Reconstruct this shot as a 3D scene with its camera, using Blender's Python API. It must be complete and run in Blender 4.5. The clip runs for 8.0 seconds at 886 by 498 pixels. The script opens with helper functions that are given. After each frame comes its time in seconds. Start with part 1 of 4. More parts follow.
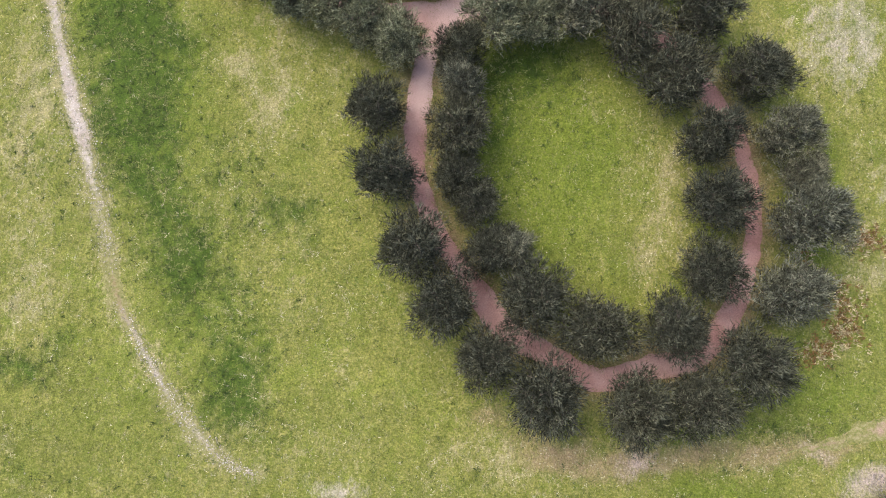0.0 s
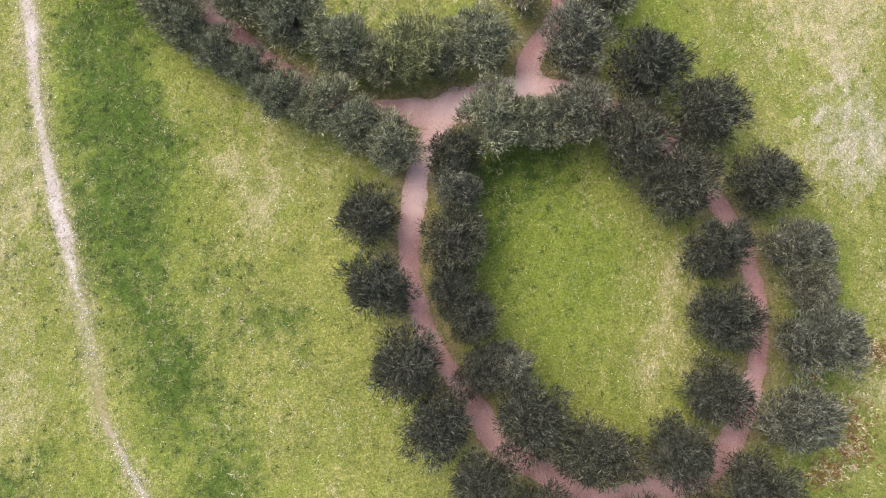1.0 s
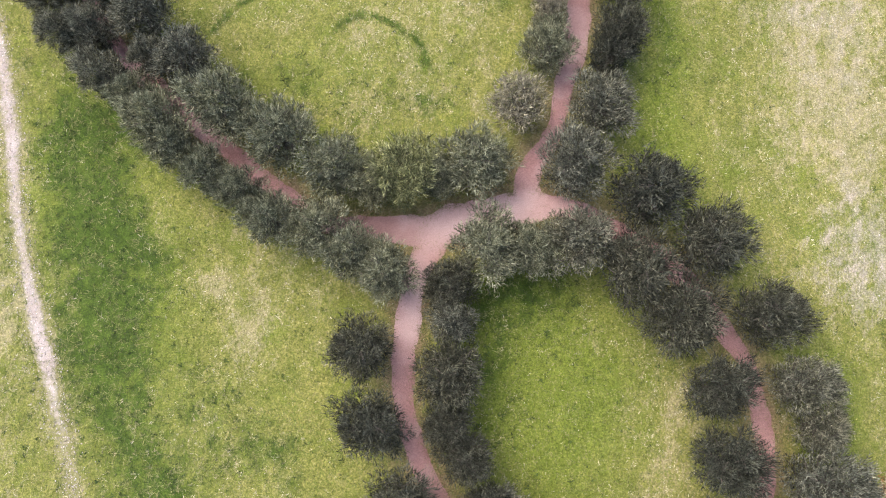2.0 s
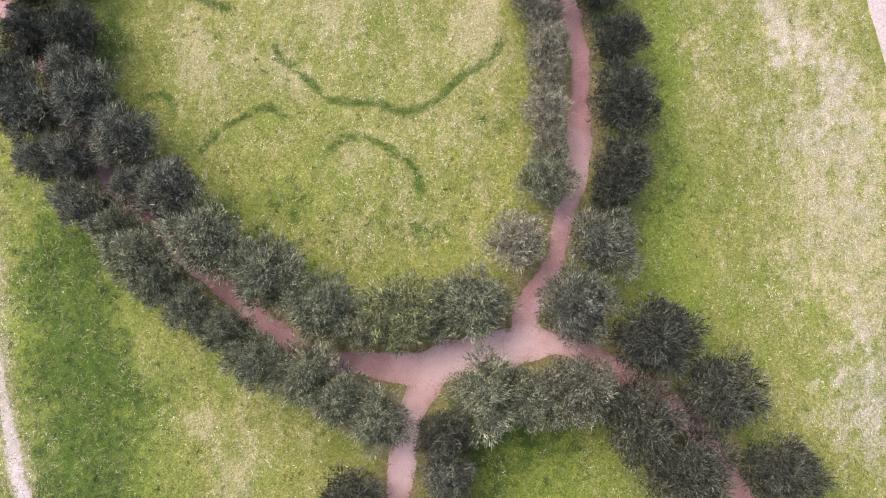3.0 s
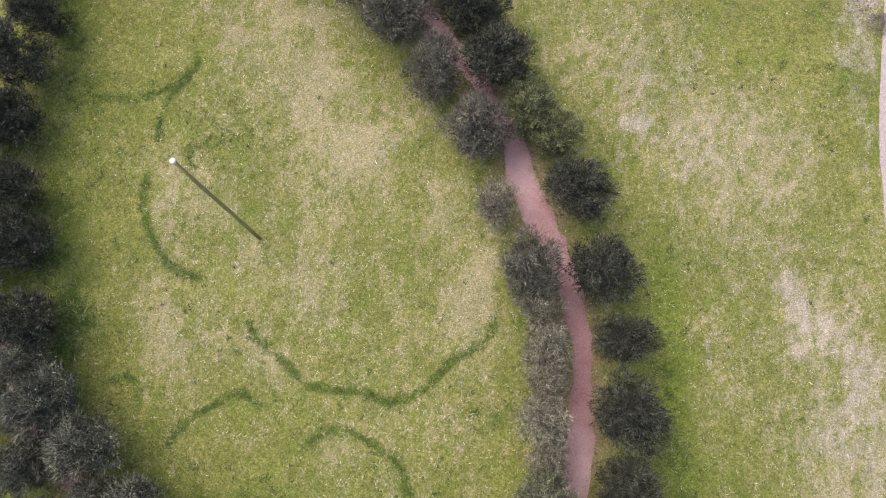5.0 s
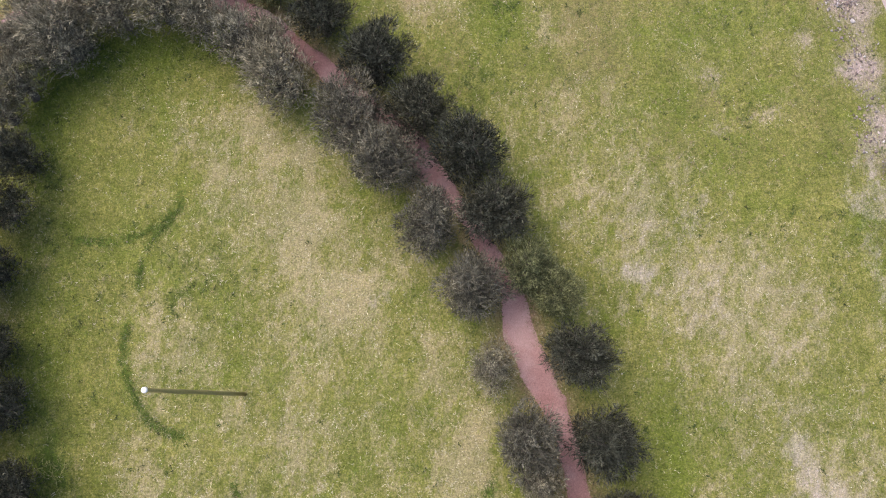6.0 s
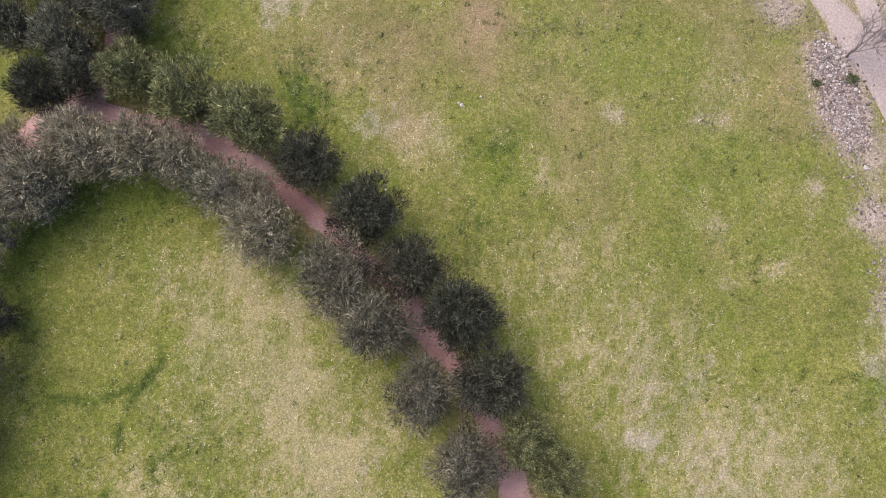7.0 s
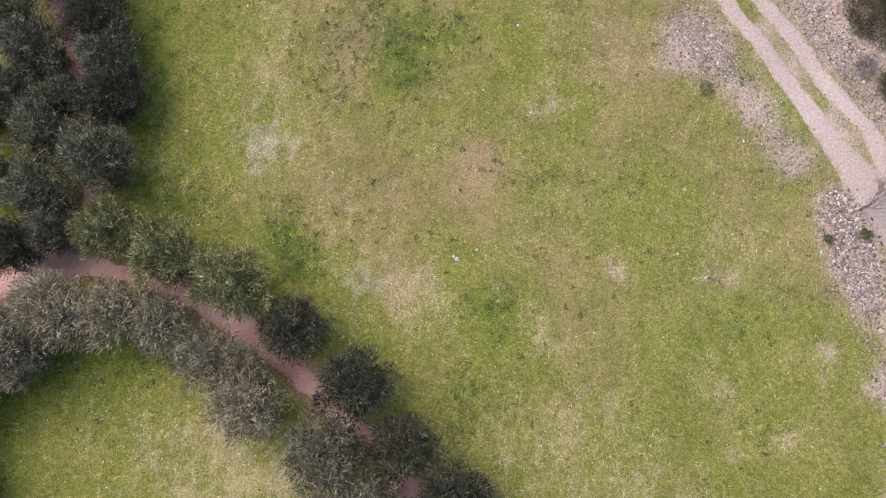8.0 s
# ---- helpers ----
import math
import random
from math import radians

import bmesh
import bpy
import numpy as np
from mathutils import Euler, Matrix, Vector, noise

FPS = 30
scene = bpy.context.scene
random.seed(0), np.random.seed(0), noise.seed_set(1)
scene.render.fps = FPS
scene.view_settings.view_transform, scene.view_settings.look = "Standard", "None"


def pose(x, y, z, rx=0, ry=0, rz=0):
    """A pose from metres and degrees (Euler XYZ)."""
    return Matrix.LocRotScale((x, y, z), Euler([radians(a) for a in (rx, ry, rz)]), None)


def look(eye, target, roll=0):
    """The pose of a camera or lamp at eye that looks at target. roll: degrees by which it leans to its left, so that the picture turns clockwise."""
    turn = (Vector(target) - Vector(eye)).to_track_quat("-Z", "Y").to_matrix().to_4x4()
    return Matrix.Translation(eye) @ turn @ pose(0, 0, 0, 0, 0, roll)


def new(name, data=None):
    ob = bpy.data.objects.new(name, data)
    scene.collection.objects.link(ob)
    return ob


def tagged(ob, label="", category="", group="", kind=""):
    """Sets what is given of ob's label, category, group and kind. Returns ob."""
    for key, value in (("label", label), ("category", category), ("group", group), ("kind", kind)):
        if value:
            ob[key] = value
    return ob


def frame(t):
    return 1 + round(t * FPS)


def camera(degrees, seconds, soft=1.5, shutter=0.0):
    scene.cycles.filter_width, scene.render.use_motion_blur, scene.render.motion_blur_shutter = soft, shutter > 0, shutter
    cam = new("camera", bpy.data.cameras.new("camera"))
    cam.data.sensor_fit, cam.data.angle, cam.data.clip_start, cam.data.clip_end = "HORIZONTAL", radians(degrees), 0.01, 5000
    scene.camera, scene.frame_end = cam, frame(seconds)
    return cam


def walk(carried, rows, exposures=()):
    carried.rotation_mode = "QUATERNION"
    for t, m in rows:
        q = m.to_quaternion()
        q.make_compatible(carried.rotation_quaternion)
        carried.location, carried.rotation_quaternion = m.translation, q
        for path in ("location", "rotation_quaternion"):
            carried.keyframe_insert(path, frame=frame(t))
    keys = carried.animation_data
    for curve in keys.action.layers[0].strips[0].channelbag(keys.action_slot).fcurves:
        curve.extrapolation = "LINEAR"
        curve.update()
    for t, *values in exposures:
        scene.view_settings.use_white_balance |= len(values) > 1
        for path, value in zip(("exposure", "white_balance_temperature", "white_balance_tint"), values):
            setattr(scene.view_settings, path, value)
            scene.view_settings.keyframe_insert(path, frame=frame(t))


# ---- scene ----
cam = camera(58.5, 8.0, soft=1.08)
PATH = [
    (0, 0.000, 0.000, 38.000, 10.991, -0.144, 0.011),
    (0.5, 0.127, 2.625, 37.863, 10.991, -0.146, 0.010),
    (1, 0.249, 5.446, 37.752, 10.991, -0.148, 0.008),
    (1.5, 0.379, 8.440, 37.627, 10.991, -0.149, 0.007),
    (3, 0.748, 18.219, 37.270, 10.990, -0.154, 0.003),
    (3.5, 0.873, 21.664, 37.154, 10.990, -0.156, 0.001),
    (4, 0.997, 25.185, 37.006, 10.990, -0.157, -0.000),
    (4.5, 1.137, 28.756, 36.839, 10.990, -0.159, -0.001),
    (6, 1.570, 39.681, 36.336, 10.989, -0.164, -0.006),
    (6.5, 1.718, 43.384, 36.175, 10.989, -0.165, -0.007),
    (7, 1.885, 47.098, 36.006, 10.989, -0.167, -0.008),
    (7.5, 2.048, 50.836, 35.863, 10.988, -0.169, -0.010),
    (8, 2.171, 54.593, 35.713, 10.988, -0.170, -0.011),
]

walk(cam, [(t, pose(x, y, z, tilt, 0, yaw) @ pose(0, 0, 0, 0, 0, roll)) for t, x, y, z, tilt, roll, yaw in PATH],
     exposures=[(0.0, 1.19, 6700, 8), (1.5, 1.42, 6610, 12), (3.5, 1.32, 6400, 17), (4.5, 1.10, 6410, 17), (6.5, 0.89, 6610, 16), (8.0, 0.91, 6760, 16)])

# ---- light: a bright, hazy sky with a broad veiled sun ----
SUN_HEIGHT, SUN_TURN = 60, 305
world = bpy.data.worlds.new("sky")
scene.world = world
world.use_nodes = True
wn = world.node_tree.nodes
sky = wn.new("ShaderNodeTexSky")
sky.sky_type, sky.sun_disc = "NISHITA", False
sky.sun_elevation, sky.sun_rotation = radians(SUN_HEIGHT), radians(SUN_TURN)
sky.air_density, sky.dust_density, sky.ozone_density = 1.0, 4.0, 1.0
world.node_tree.links.new(sky.outputs["Color"], wn["Background"].inputs["Color"])
wn["Background"].inputs["Strength"].default_value = 0.15
sun = new("sun", bpy.data.lights.new("sun", "SUN"))
sun.data.energy, sun.data.angle, sun.data.color = 0.8, radians(58), (1.0, 0.95, 0.87)
away = Vector((math.sin(radians(SUN_TURN)), math.cos(radians(SUN_TURN)), math.tan(radians(SUN_HEIGHT))))
sun.matrix_world = look(away * 40, (0, 0, 0))

# ---- the lie of the land ----
SLOPE_X, SLOPE_Y = 0.0451, 0.0059


def lattice(ix, iy, seed):
    n = (ix * 374761393 + iy * 668265263 + seed * 974634777) & 0x7FFFFFFF
    n = ((n ^ (n >> 13)) * 1274126177) & 0x7FFFFFFF
    return ((n ^ (n >> 16)) & 0xFFFF) / 65535.0


def value_noise(x, y, seed=0):
    x, y = np.asarray(x, float), np.asarray(y, float)
    ix, iy = np.floor(x).astype(np.int64), np.floor(y).astype(np.int64)
    fx, fy = x - ix, y - iy
    fx, fy = fx * fx * (3 - 2 * fx), fy * fy * (3 - 2 * fy)
    a, b = lattice(ix, iy, seed), lattice(ix + 1, iy, seed)
    c, d = lattice(ix, iy + 1, seed), lattice(ix + 1, iy + 1, seed)
    return (a * (1 - fx) + b * fx) * (1 - fy) + (c * (1 - fx) + d * fx) * fy


def cloud(x, y, size, seed=0, octaves=4):
    total, amp, norm = 0.0, 1.0, 0.0
    for k in range(octaves):
        total = total + amp * value_noise(x * 2 ** k / size, y * 2 ** k / size, seed + 7 * k)
        norm, amp = norm + amp, amp * 0.55
    return total / norm


def ground_z(x, y):
    x, y = np.asarray(x, float), np.asarray(y, float)
    z = SLOPE_X * 60 * np.tanh(x / 60) + SLOPE_Y * 80 * np.tanh((y - 25) / 80)
    return z + 0.10 * (cloud(x, y, 5.0, 3) - 0.5) + 0.05 * (cloud(x, y, 0.9, 5, 2) - 0.5)


def spot(x, y):
    return float(ground_z(x, y))


# ---- patches of the meadow: x, y, reach in x, reach in y, strength ----
# lush turf; the two strips inside the ring's west side also paint tree shade
LUSH_SHADE_SOUTH = [
    (-16.3, 17.2, 2.4, 5.5, 0.7), (-13.8, 10.8, 2.6, 2.4, 0.5), (-11.2, 4.2, 2.5, 4.2, 0.4), (-21.6, 12.4, 1.2, 1.8, 0.5), (-16.2, 19.1, 1.5, 2.9, 1),
    (-15.6, 14.7, 1.5, 2.2, 1), (-12.8, 7.6, 1.7, 2, 0.7), (-10, 2, 1.4, 2.2, 0.7), (-9.6, 0.4, 1.1, 1.1, 1), (-8, 9.5, 1.7, 1.5, 0.5), (-20, 1.8,
    1.7, 0.8, 0.7), (4.2, 17.1, 1.7, 1.2, 0.9), (3, 13.8, 0.9, 3.6, 0.6), (12.2, -1.2, 7.7, 0.8, 0.4), (-18.5, 22.5, 0.6, 3.1, 1), (-15.3, 15.1, 1.4,
    2.9, 0.8), (-16.6, 25.2, 1.8, 1.9, 0.7), (-17, 21.3, 1.4, 4.1, 0.9), (-19.2, 24.6, 1.1, 1.7, 0.8), (-16.2, 36.9, 0.9, 2.5, 0.8),
]
# lush turf; long strips east of rows and below the arc paint soft tree shade
LUSH_SHADE_NORTH = [
    (-17, 41.5, 1.1, 8.6, 0.1), (11.3, 29.1, 1, 5.7, 0.35), (-12.7, 26.6, 3.2, 2, 0.5), (-4.6, 26.6, 3.1, 2, 0.5), (-0, 26.6, 1.3, 1.2, 0.8), (2.8,
    31.6, 1.3, 1, 0.6), (-14.3, 56.5, 4.2, 1.3, 0.1), (-18.2, 49.8, 1.1, 4.7, 0.2), (3, 54.2, 1.6, 1.7, 0.6), (13.7, 50.2, 1.5, 1.6, 0.25), (-9.5,
    45, 1.8, 1.3, 0.6), (-5.1, 62.1, 1.1, 1.8, 0.6), (-11.6, 69.7, 1.1, 6, 0.2), (-10.4, 63.8, 1.9, 1.4, 0.6), (-4.7, 62.6, 1.1, 1.6, 0.7), (-0.1,
    71.5, 3.3, 2.3, 0.7), (-14.1, 56.2, 3.6, 0.9, 0.1), (-17.3, 55, 1, 2, 0.2), (6.2, 64.6, 2.3, 0.5, 0.5), (4.1, 58.9, 1.8, 1.5, 0.4),
]
DRY_SOUTH = [
    (-21.6, 14.8, 1.8, 5.4, 1), (-20.4, 5.4, 1.7, 2.6, 0.8), (-11, 17.3, 1, 0.9, 0.8), (-8.5, 14.9, 0.8, 1.1, 0.8), (10.2, 13, 1.1, 2.1, 1), (11.1,
    10.1, 1.1, 2.9, 1), (10, 6.8, 1.8, 1.5, 1), (7.9, 14.6, 1.4, 1.2, 0.7), (3, -3, 3.4, 1, 0.8), (7, -2.2, 3, 1, 0.8), (12, -2.6, 3, 0.8, 0.7), (2, -0.7, 1.6, 0.7, 0.6), (20.6, 6.1, 1, 0.7, 0.9),
    (-13.7, 20.3, 0.7, 0.7, 0.7), (-10.9, 17.3, 0.8, 0.7, 0.9), (-8.7, 15, 1.3, 1.3, 0.7), (-13.9, 20.2, 0.8, 0.8, 0.8), (-11, 17.3, 0.7, 0.6, 0.8),
    (2.9, 36.5, 0.9, 1.8, 0.8), (-8.7, 14.7, 0.7, 0.8, 0.7), (-7.5, 17.8, 2.1, 1.6, 0.4),
]
DRY_MEADOW = [
    (-2.9, 44.8, 1.7, 1.7, 0.9), (2.9, 37, 1, 2.5, 1), (-4.9, 37.9, 1.9, 1.7, 0.5), (-6.5, 34.4, 1.2, 1.2, 0.8), (-3.9, 30.1, 0.9, 0.6, 0.8), (-11.3,
    42.3, 1.6, 1.8, 0.7), (-12.2, 35.5, 1.1, 1.7, 0.5), (1.6, 41.2, 0.8, 1.4, 0.7), (-3, 45, 1.4, 1.4, 0.8), (-5.2, 48.3, 1.8, 1.6, 0.8), (-8.5, 51.6,
    1.6, 2.5, 0.7), (-0.5, 46.2, 1, 1.3, 0.5), (-9.4, 52.7, 3.3, 1, 0.9), (-6.1, 51.1, 2, 0.7, 0.8),
]
DRY_EAST = [
    (20.3, 26.8, 2.2, 3.7, 0.9), (17.1, 24.7, 1.1, 4.6, 0.5), (13.8, 35, 1.4, 3.6, 0.6), (20.3, 31.9, 1.6, 5.9, 0.7), (19.8, 23.7, 1.5, 6, 0.7),
    (14.8, 44.4, 3.5, 2.1, 0.8), (17.9, 37.3, 1.8, 2.7, 0.8), (16.2, 31.6, 2.3, 2.6, 0.35), (18.7, 28.5, 2, 3, 0.7), (7.4, 51.4, 1.8, 3, 0.4), (10.3,
    48.7, 2.8, 3.7, 1), (13.8, 43.2, 3.4, 3.2, 1), (6.5, 57.5, 1.2, 1, 0.4), (-0, 58.8, 1.9, 1.8, 0.5), (17.6, 45.6, 1.2, 2.5, 0.4),
]
DRY_NORTH = [
    (-3.8, 66.4, 1.3, 2.5, 0.6), (-5.8, 70.2, 1.5, 3.2, 0.8), (-2.6, 63.4, 2.1, 1.6, 0.7), (-0.2, 60, 1.4, 1.2, 0.9), (1, 58.7, 1.4, 1, 0.8), (6.6,
    57.6, 1.1, 0.8, 0.9), (2.6, 65.8, 1.8, 1.2, 0.6), (-9.9, 64.9, 1.9, 1.9, 0.6), (7.1, 67.3, 0.9, 2.5, 0.6), (15.3, 62.4, 1.7, 2.4, 0.7), (10.1,
    70.9, 2.4, 1.7, 0.5), (17.3, 56.3, 2.9, 1.5, 0.4), (8.7, 53.4, 2.4, 1.4, 0.5),
]
BARE = [
    (17.5, 36, 2.5, 4, 0.4), (20, 29, 2, 5, 0.45), (13.5, 43, 3.5, 3, 0.4), (10.5, 48, 2.5, 3, 0.3), (20.4, 18.2, 1.9, 1.8, 0.9), (21.4, 10.3, 0.5, 1.1, 0.8), (-4.9, -3.9, 1.6, 0.5, 1), (20.2, 19.4, 1.3, 2.3, 0.8), (20.7, 16.9, 0.8, 1.1, 0.8),
    (19.6, 18.5, 1, 2, 0.7), (-0.6, 44.5, 0.6, 0.4, 0.9), (17.4, 37.1, 1, 1.6, 0.6), (20, 33.6, 1, 1.6, 0.8), (19.1, 31, 1.2, 1, 0.7), (10.3, 45.4,
    0.8, 0.4, 0.9), (13.2, 34.4, 0.3, 0.7, 0.9), (10.3, 45.2, 0.5, 0.4, 0.9), (-1.7, 60.5, 0.8, 0.6, 0.8), (21.1, 48.1, 0.7, 3.6, 0.8), (12.6, 47.9,
    1.3, 0.8, 0.5), (-6.2, 66.5, 1.1, 1.3, 0.9), (-1.3, 60.2, 1, 0.5, 0.7), (6.9, 68, 0.6, 0.6, 0.8), (10.2, 60.6, 0.4, 0.8, 0.6),
]
RUST = [
    (2.3, -0.8, 1.6, 0.7, 0.7), (5.7, -2.3, 1.8, 0.9, 0.9), (8.6, -2.6, 1.8, 0.7, 0.8), (11.8, -2.6, 2, 0.7, 0.8), (14.9, -2.3, 1.8, 0.6, 0.8), (17.5, -2.0, 1.5, 0.6, 0.7), (15.3, 13.5, 1.1, 2.7, 0.5),
    (15.2, 4, 1.3, 1.1, 0.5), (-0.8, 63.9, 2.1, 1.6, 0.35), (10.1, 70.6, 1.8, 1.1, 0.4), (3.9, 65.5, 1.3, 1.1, 0.3),
]


FRESH_SOUTH = [
    (3.3, 15.2, 2.6, 2.6, 0.9), (4.6, 10.8, 2.4, 4, 0.8), (8, 6.5, 3, 1.6, 0.5), (7.5, 13.5, 2.6, 2.4, 0.5), (-14.7, 14.5, 2.4, 6, 0.7), (-12.5, 5, 3,
    4.5, 0.6), (-15.5, 1, 2.6, 3, 0.6), (17.3, 0.6, 2.6, 1.6, 0.9), (12.5, -4.4, 2.5, 0.8, 0.9), (-15.5, 18.5, 2.5, 5, 0.8), (5, 12.5, 3.6, 4.5, 1),
]
FRESH_NORTH = [
    (11.6, 30, 1.1, 8, 0.95), (10.7, 25.5, 1.3, 2.5, 0.95), (12.0, 22.5, 1.2, 1.6, 0.7), (18.7, 11.5, 0.9, 2.6, 0.9), (18.4, 7.0, 0.9, 2.0, 0.8), (11.9, 36.5, 1, 3, 0.8), (-18, 23, 3, 6, 1), (-6, 28.5, 3, 2, 0.5), (16.6, 70.2, 0.7, 1, 0.9), (17.8, 68.2, 0.6, 1,
    0.9), (19.1, 66, 0.6, 1, 0.9), (18.5, 63.6, 1.2, 2.0, 0.9), (4.3, 58.2, 1.6, 1.5, 0.7), (14.8, 58.6, 2.0, 2.2, 0.7), (9.0, 64.0, 2.0, 2.2, 0.6), (-5.0, 62.3, 1.3, 1.6, 0.8), (12.1, 62.7, 1.5, 1.2, 0.6), (12.6, 53.2, 1.5, 1.5, 0.6), (15.8, 51.3, 2, 0.8, 0.6),
    (-2.5, 72.1, 2.5, 2, 0.9), (-0.3, 69.5, 1.5, 2, 0.8), (-12, 69.7, 1.2, 5, 0.9), (-12.6, 64.7, 1.5, 1.2, 0.7), (-14.3, 56.5, 4, 1.5, 1), (-18,
    53.7, 1.5, 3, 0.9), (-16.9, 41.5, 1.2, 7, 0.7), (-10.2, 58.4, 1, 1, 0.6),
]
STONY_VERGE = [
    (14.1, 71.1, 1.5, 1.5, 1), (16, 69.1, 0.9, 0.9, 0.8), (17.1, 67.7, 0.8, 0.8, 0.8), (18.1, 66, 1, 0.8, 0.9), (20.1, 62.8, 1.2, 1.4, 1), (12.8, 69.9, 0.7, 0.5, 0.6), (19.7, 60.9, 0.9, 1.4, 1), (20.9, 59.1, 1.2, 1, 1), (21, 55.5, 0.9, 0.7, 0.9), (21.6, 52.5, 0.6, 1.2, 0.8), (14.3, 55.1, 0.5, 0.4, 0.4), (18.8, 56.6, 0.4, 0.5, 0.6), (17, 52.9, 0.9, 0.5, 0.35), (14.7, 52.1, 0.5, 0.5, 0.35), (14.4, 60.2, 0.9, 0.4, 0.35),
]
STONY = [
    (21.5, 71.5, 2.2, 3.0, 1.0), (24.0, 67.5, 2.4, 3.0, 1.0), (21.0, 74.5, 3.5, 3.0, 1.0), (14.3, 71.5, 1.0, 1.4, 0.9), (16.8, 67.8, 0.7, 1.2, 0.6), (18.0, 66.0, 0.6, 0.8, 0.7),
    (17.4, 71.8, 0.6, 1.2, 0.8), (18.9, 69.5, 0.6, 1.2, 0.8), (20.5, 66.8, 0.6, 1.2, 0.9), (20.1, 62.0, 0.8, 1.2, 1.0), (20.7, 60.3, 0.8, 1.2, 1.0), (21.0, 58.0, 0.7, 1.3, 0.55), (21.4, 55.6, 0.6, 1.4, 0.4), (21.6, 51.0, 0.8, 2.2, 0.5), (12.0, 62.0, 7.0, 6.0, 0.14), (15.5, 57.0, 5.0, 6.0, 0.14), (6.0, 64.5, 4.5, 4.0, 0.14), (19.4, -3.8, 1.6, 0.8, 0.9), (9.1, -2.7, 0.9, 0.6, 0.6), (16.6, -2.2, 1.0, 0.4, 0.6),
]


def patches(x, y, *lists):
    """How strongly the patches of the lists cover the places x, y, with ragged edges."""
    wx = x + 2.0 * (cloud(x, y, 3.6, 11) - 0.5) + 0.9 * (cloud(x, y, 0.6, 12, 2) - 0.5)
    wy = y + 2.0 * (cloud(x, y, 3.6, 13) - 0.5) + 0.9 * (cloud(x, y, 0.6, 14, 2) - 0.5)
    rest = np.ones_like(wx)
    for rows in lists:
        for cx, cy, rx, ry, strength in rows:
            rest = rest * (1 - strength * np.exp(-0.8 * (((wx - cx) / rx) ** 2 + ((wy - cy) / ry) ** 2)))
    return 1 - rest


def meadow(x, y):
    """Shares of lush (with painted tree shade), dry, bare and rust-coloured ground at x, y."""
    x, y = np.asarray(x, float), np.asarray(y, float)
    lush = patches(x, y, LUSH_SHADE_SOUTH, LUSH_SHADE_NORTH)
    dry = patches(x, y, DRY_SOUTH, DRY_MEADOW, DRY_EAST, DRY_NORTH)
    east = patches(x, y, DRY_EAST)
    bare = patches(x, y, BARE)
    rust = patches(x, y, RUST)
    broad, mid, fine = cloud(x, y, 5.0, 21), cloud(x * 1.6, y * 0.5, 1.1, 22), cloud(x * 1.3, y * 0.8, 0.3, 23, 3)
    north = np.clip((y - 40) / 25, 0, 1) * np.clip((x + 12) / 10, 0, 1)
    inner = np.exp(-((x + 4.5) / 9.5) ** 4 - ((y - 40) / 13) ** 4)
    field = np.clip((x - 11.5) / 3, 0, 1) * np.clip((y - 16) / 8, 0, 1) * np.clip((50 - y) / 8, 0, 1)
    dry = np.clip(0.05 + 0.09 * field + 0.30 * inner - 0.10 * north + 0.64 * dry + 0.06 * east + (0.55 - 0.2 * field) * (broad - 0.5) + (0.7 - 0.2 * field) * (mid - 0.5) + 1.1 * (fine - 0.5), 0, 1)
    dry = dry * (1 - 0.6 * patches(x, y, FRESH_SOUTH, FRESH_NORTH))
    lush = np.clip(1.3 * lush + 1.1 * (cloud(x, y, 1.6, 24) - 0.53) + 1.0 * (cloud(x, y, 0.4, 25, 2) - 0.5), 0, 1) * (1 - 0.7 * dry)
    bare = np.clip(bare * 0.62 + 0.9 * (fine - 0.5) * (bare > 0.05) + 0.5 * (mid - 0.5) * (bare > 0.05), 0, 1)
    rust = np.clip(rust + north * (0.44 + 1.3 * (cloud(x, y, 4.0, 26) - 0.5)), 0, 1)
    return lush, dry, bare, rust


# ---- routes: x, y, width ----
RING_PATH = [
    (1.6, 20.6, 1.2), (0.5, 19.9, 1.7), (-0.6, 18.0, 1.44), (-1.1, 16.0, 1.42), (-1.4, 12.7, 1.14), (-1.0, 10.0, 1.03), (0.0, 7.7, 1.09), (1.4, 5.7, 1.22), (2.9, 3.5, 1.45),
    (4.7, 2.4, 1.25), (7.1, 1.0, 1.35), (9.7, 1.6, 1.35), (12.1, 2.1, 1.05), (13.7, 4.1, 1.3), (14.9, 7.2, 1.05), (15.1, 10.0, 0.95), (14.8, 11.6, 0.93),
    (14.6, 13.2, 0.85), (13.6, 14.8, 1.06), (11.9, 17.3, 1.18), (10.3, 18.7, 1.1), (7.9, 20.15, 1.18), (6.2, 20.9, 1.3), (4.6, 20.9, 2.0), (3.0, 20.7, 2.0), (1.2, 20.1, 1.9), (-0.8, 19.8, 1.5),
]
WEST_PATH = [
    (2.2, 20.5, 1.6), (1.2, 20.15, 2.0), (-0.4, 19.7, 1.9), (-2.8, 20.0, 1.46), (-5.3, 20.3, 1.12), (-8.3, 22.3, 1.15), (-10.1, 23.9, 1.13), (-13.3, 26.5, 1.35), (-16.3, 29.7, 0.85), (-17.9, 32.1, 0.82), (-19.7, 35.2, 0.82), (-22.0, 38.5, 0.82), (-23.0, 42.0, 0.82), (-23.3, 45.7, 0.82),
]
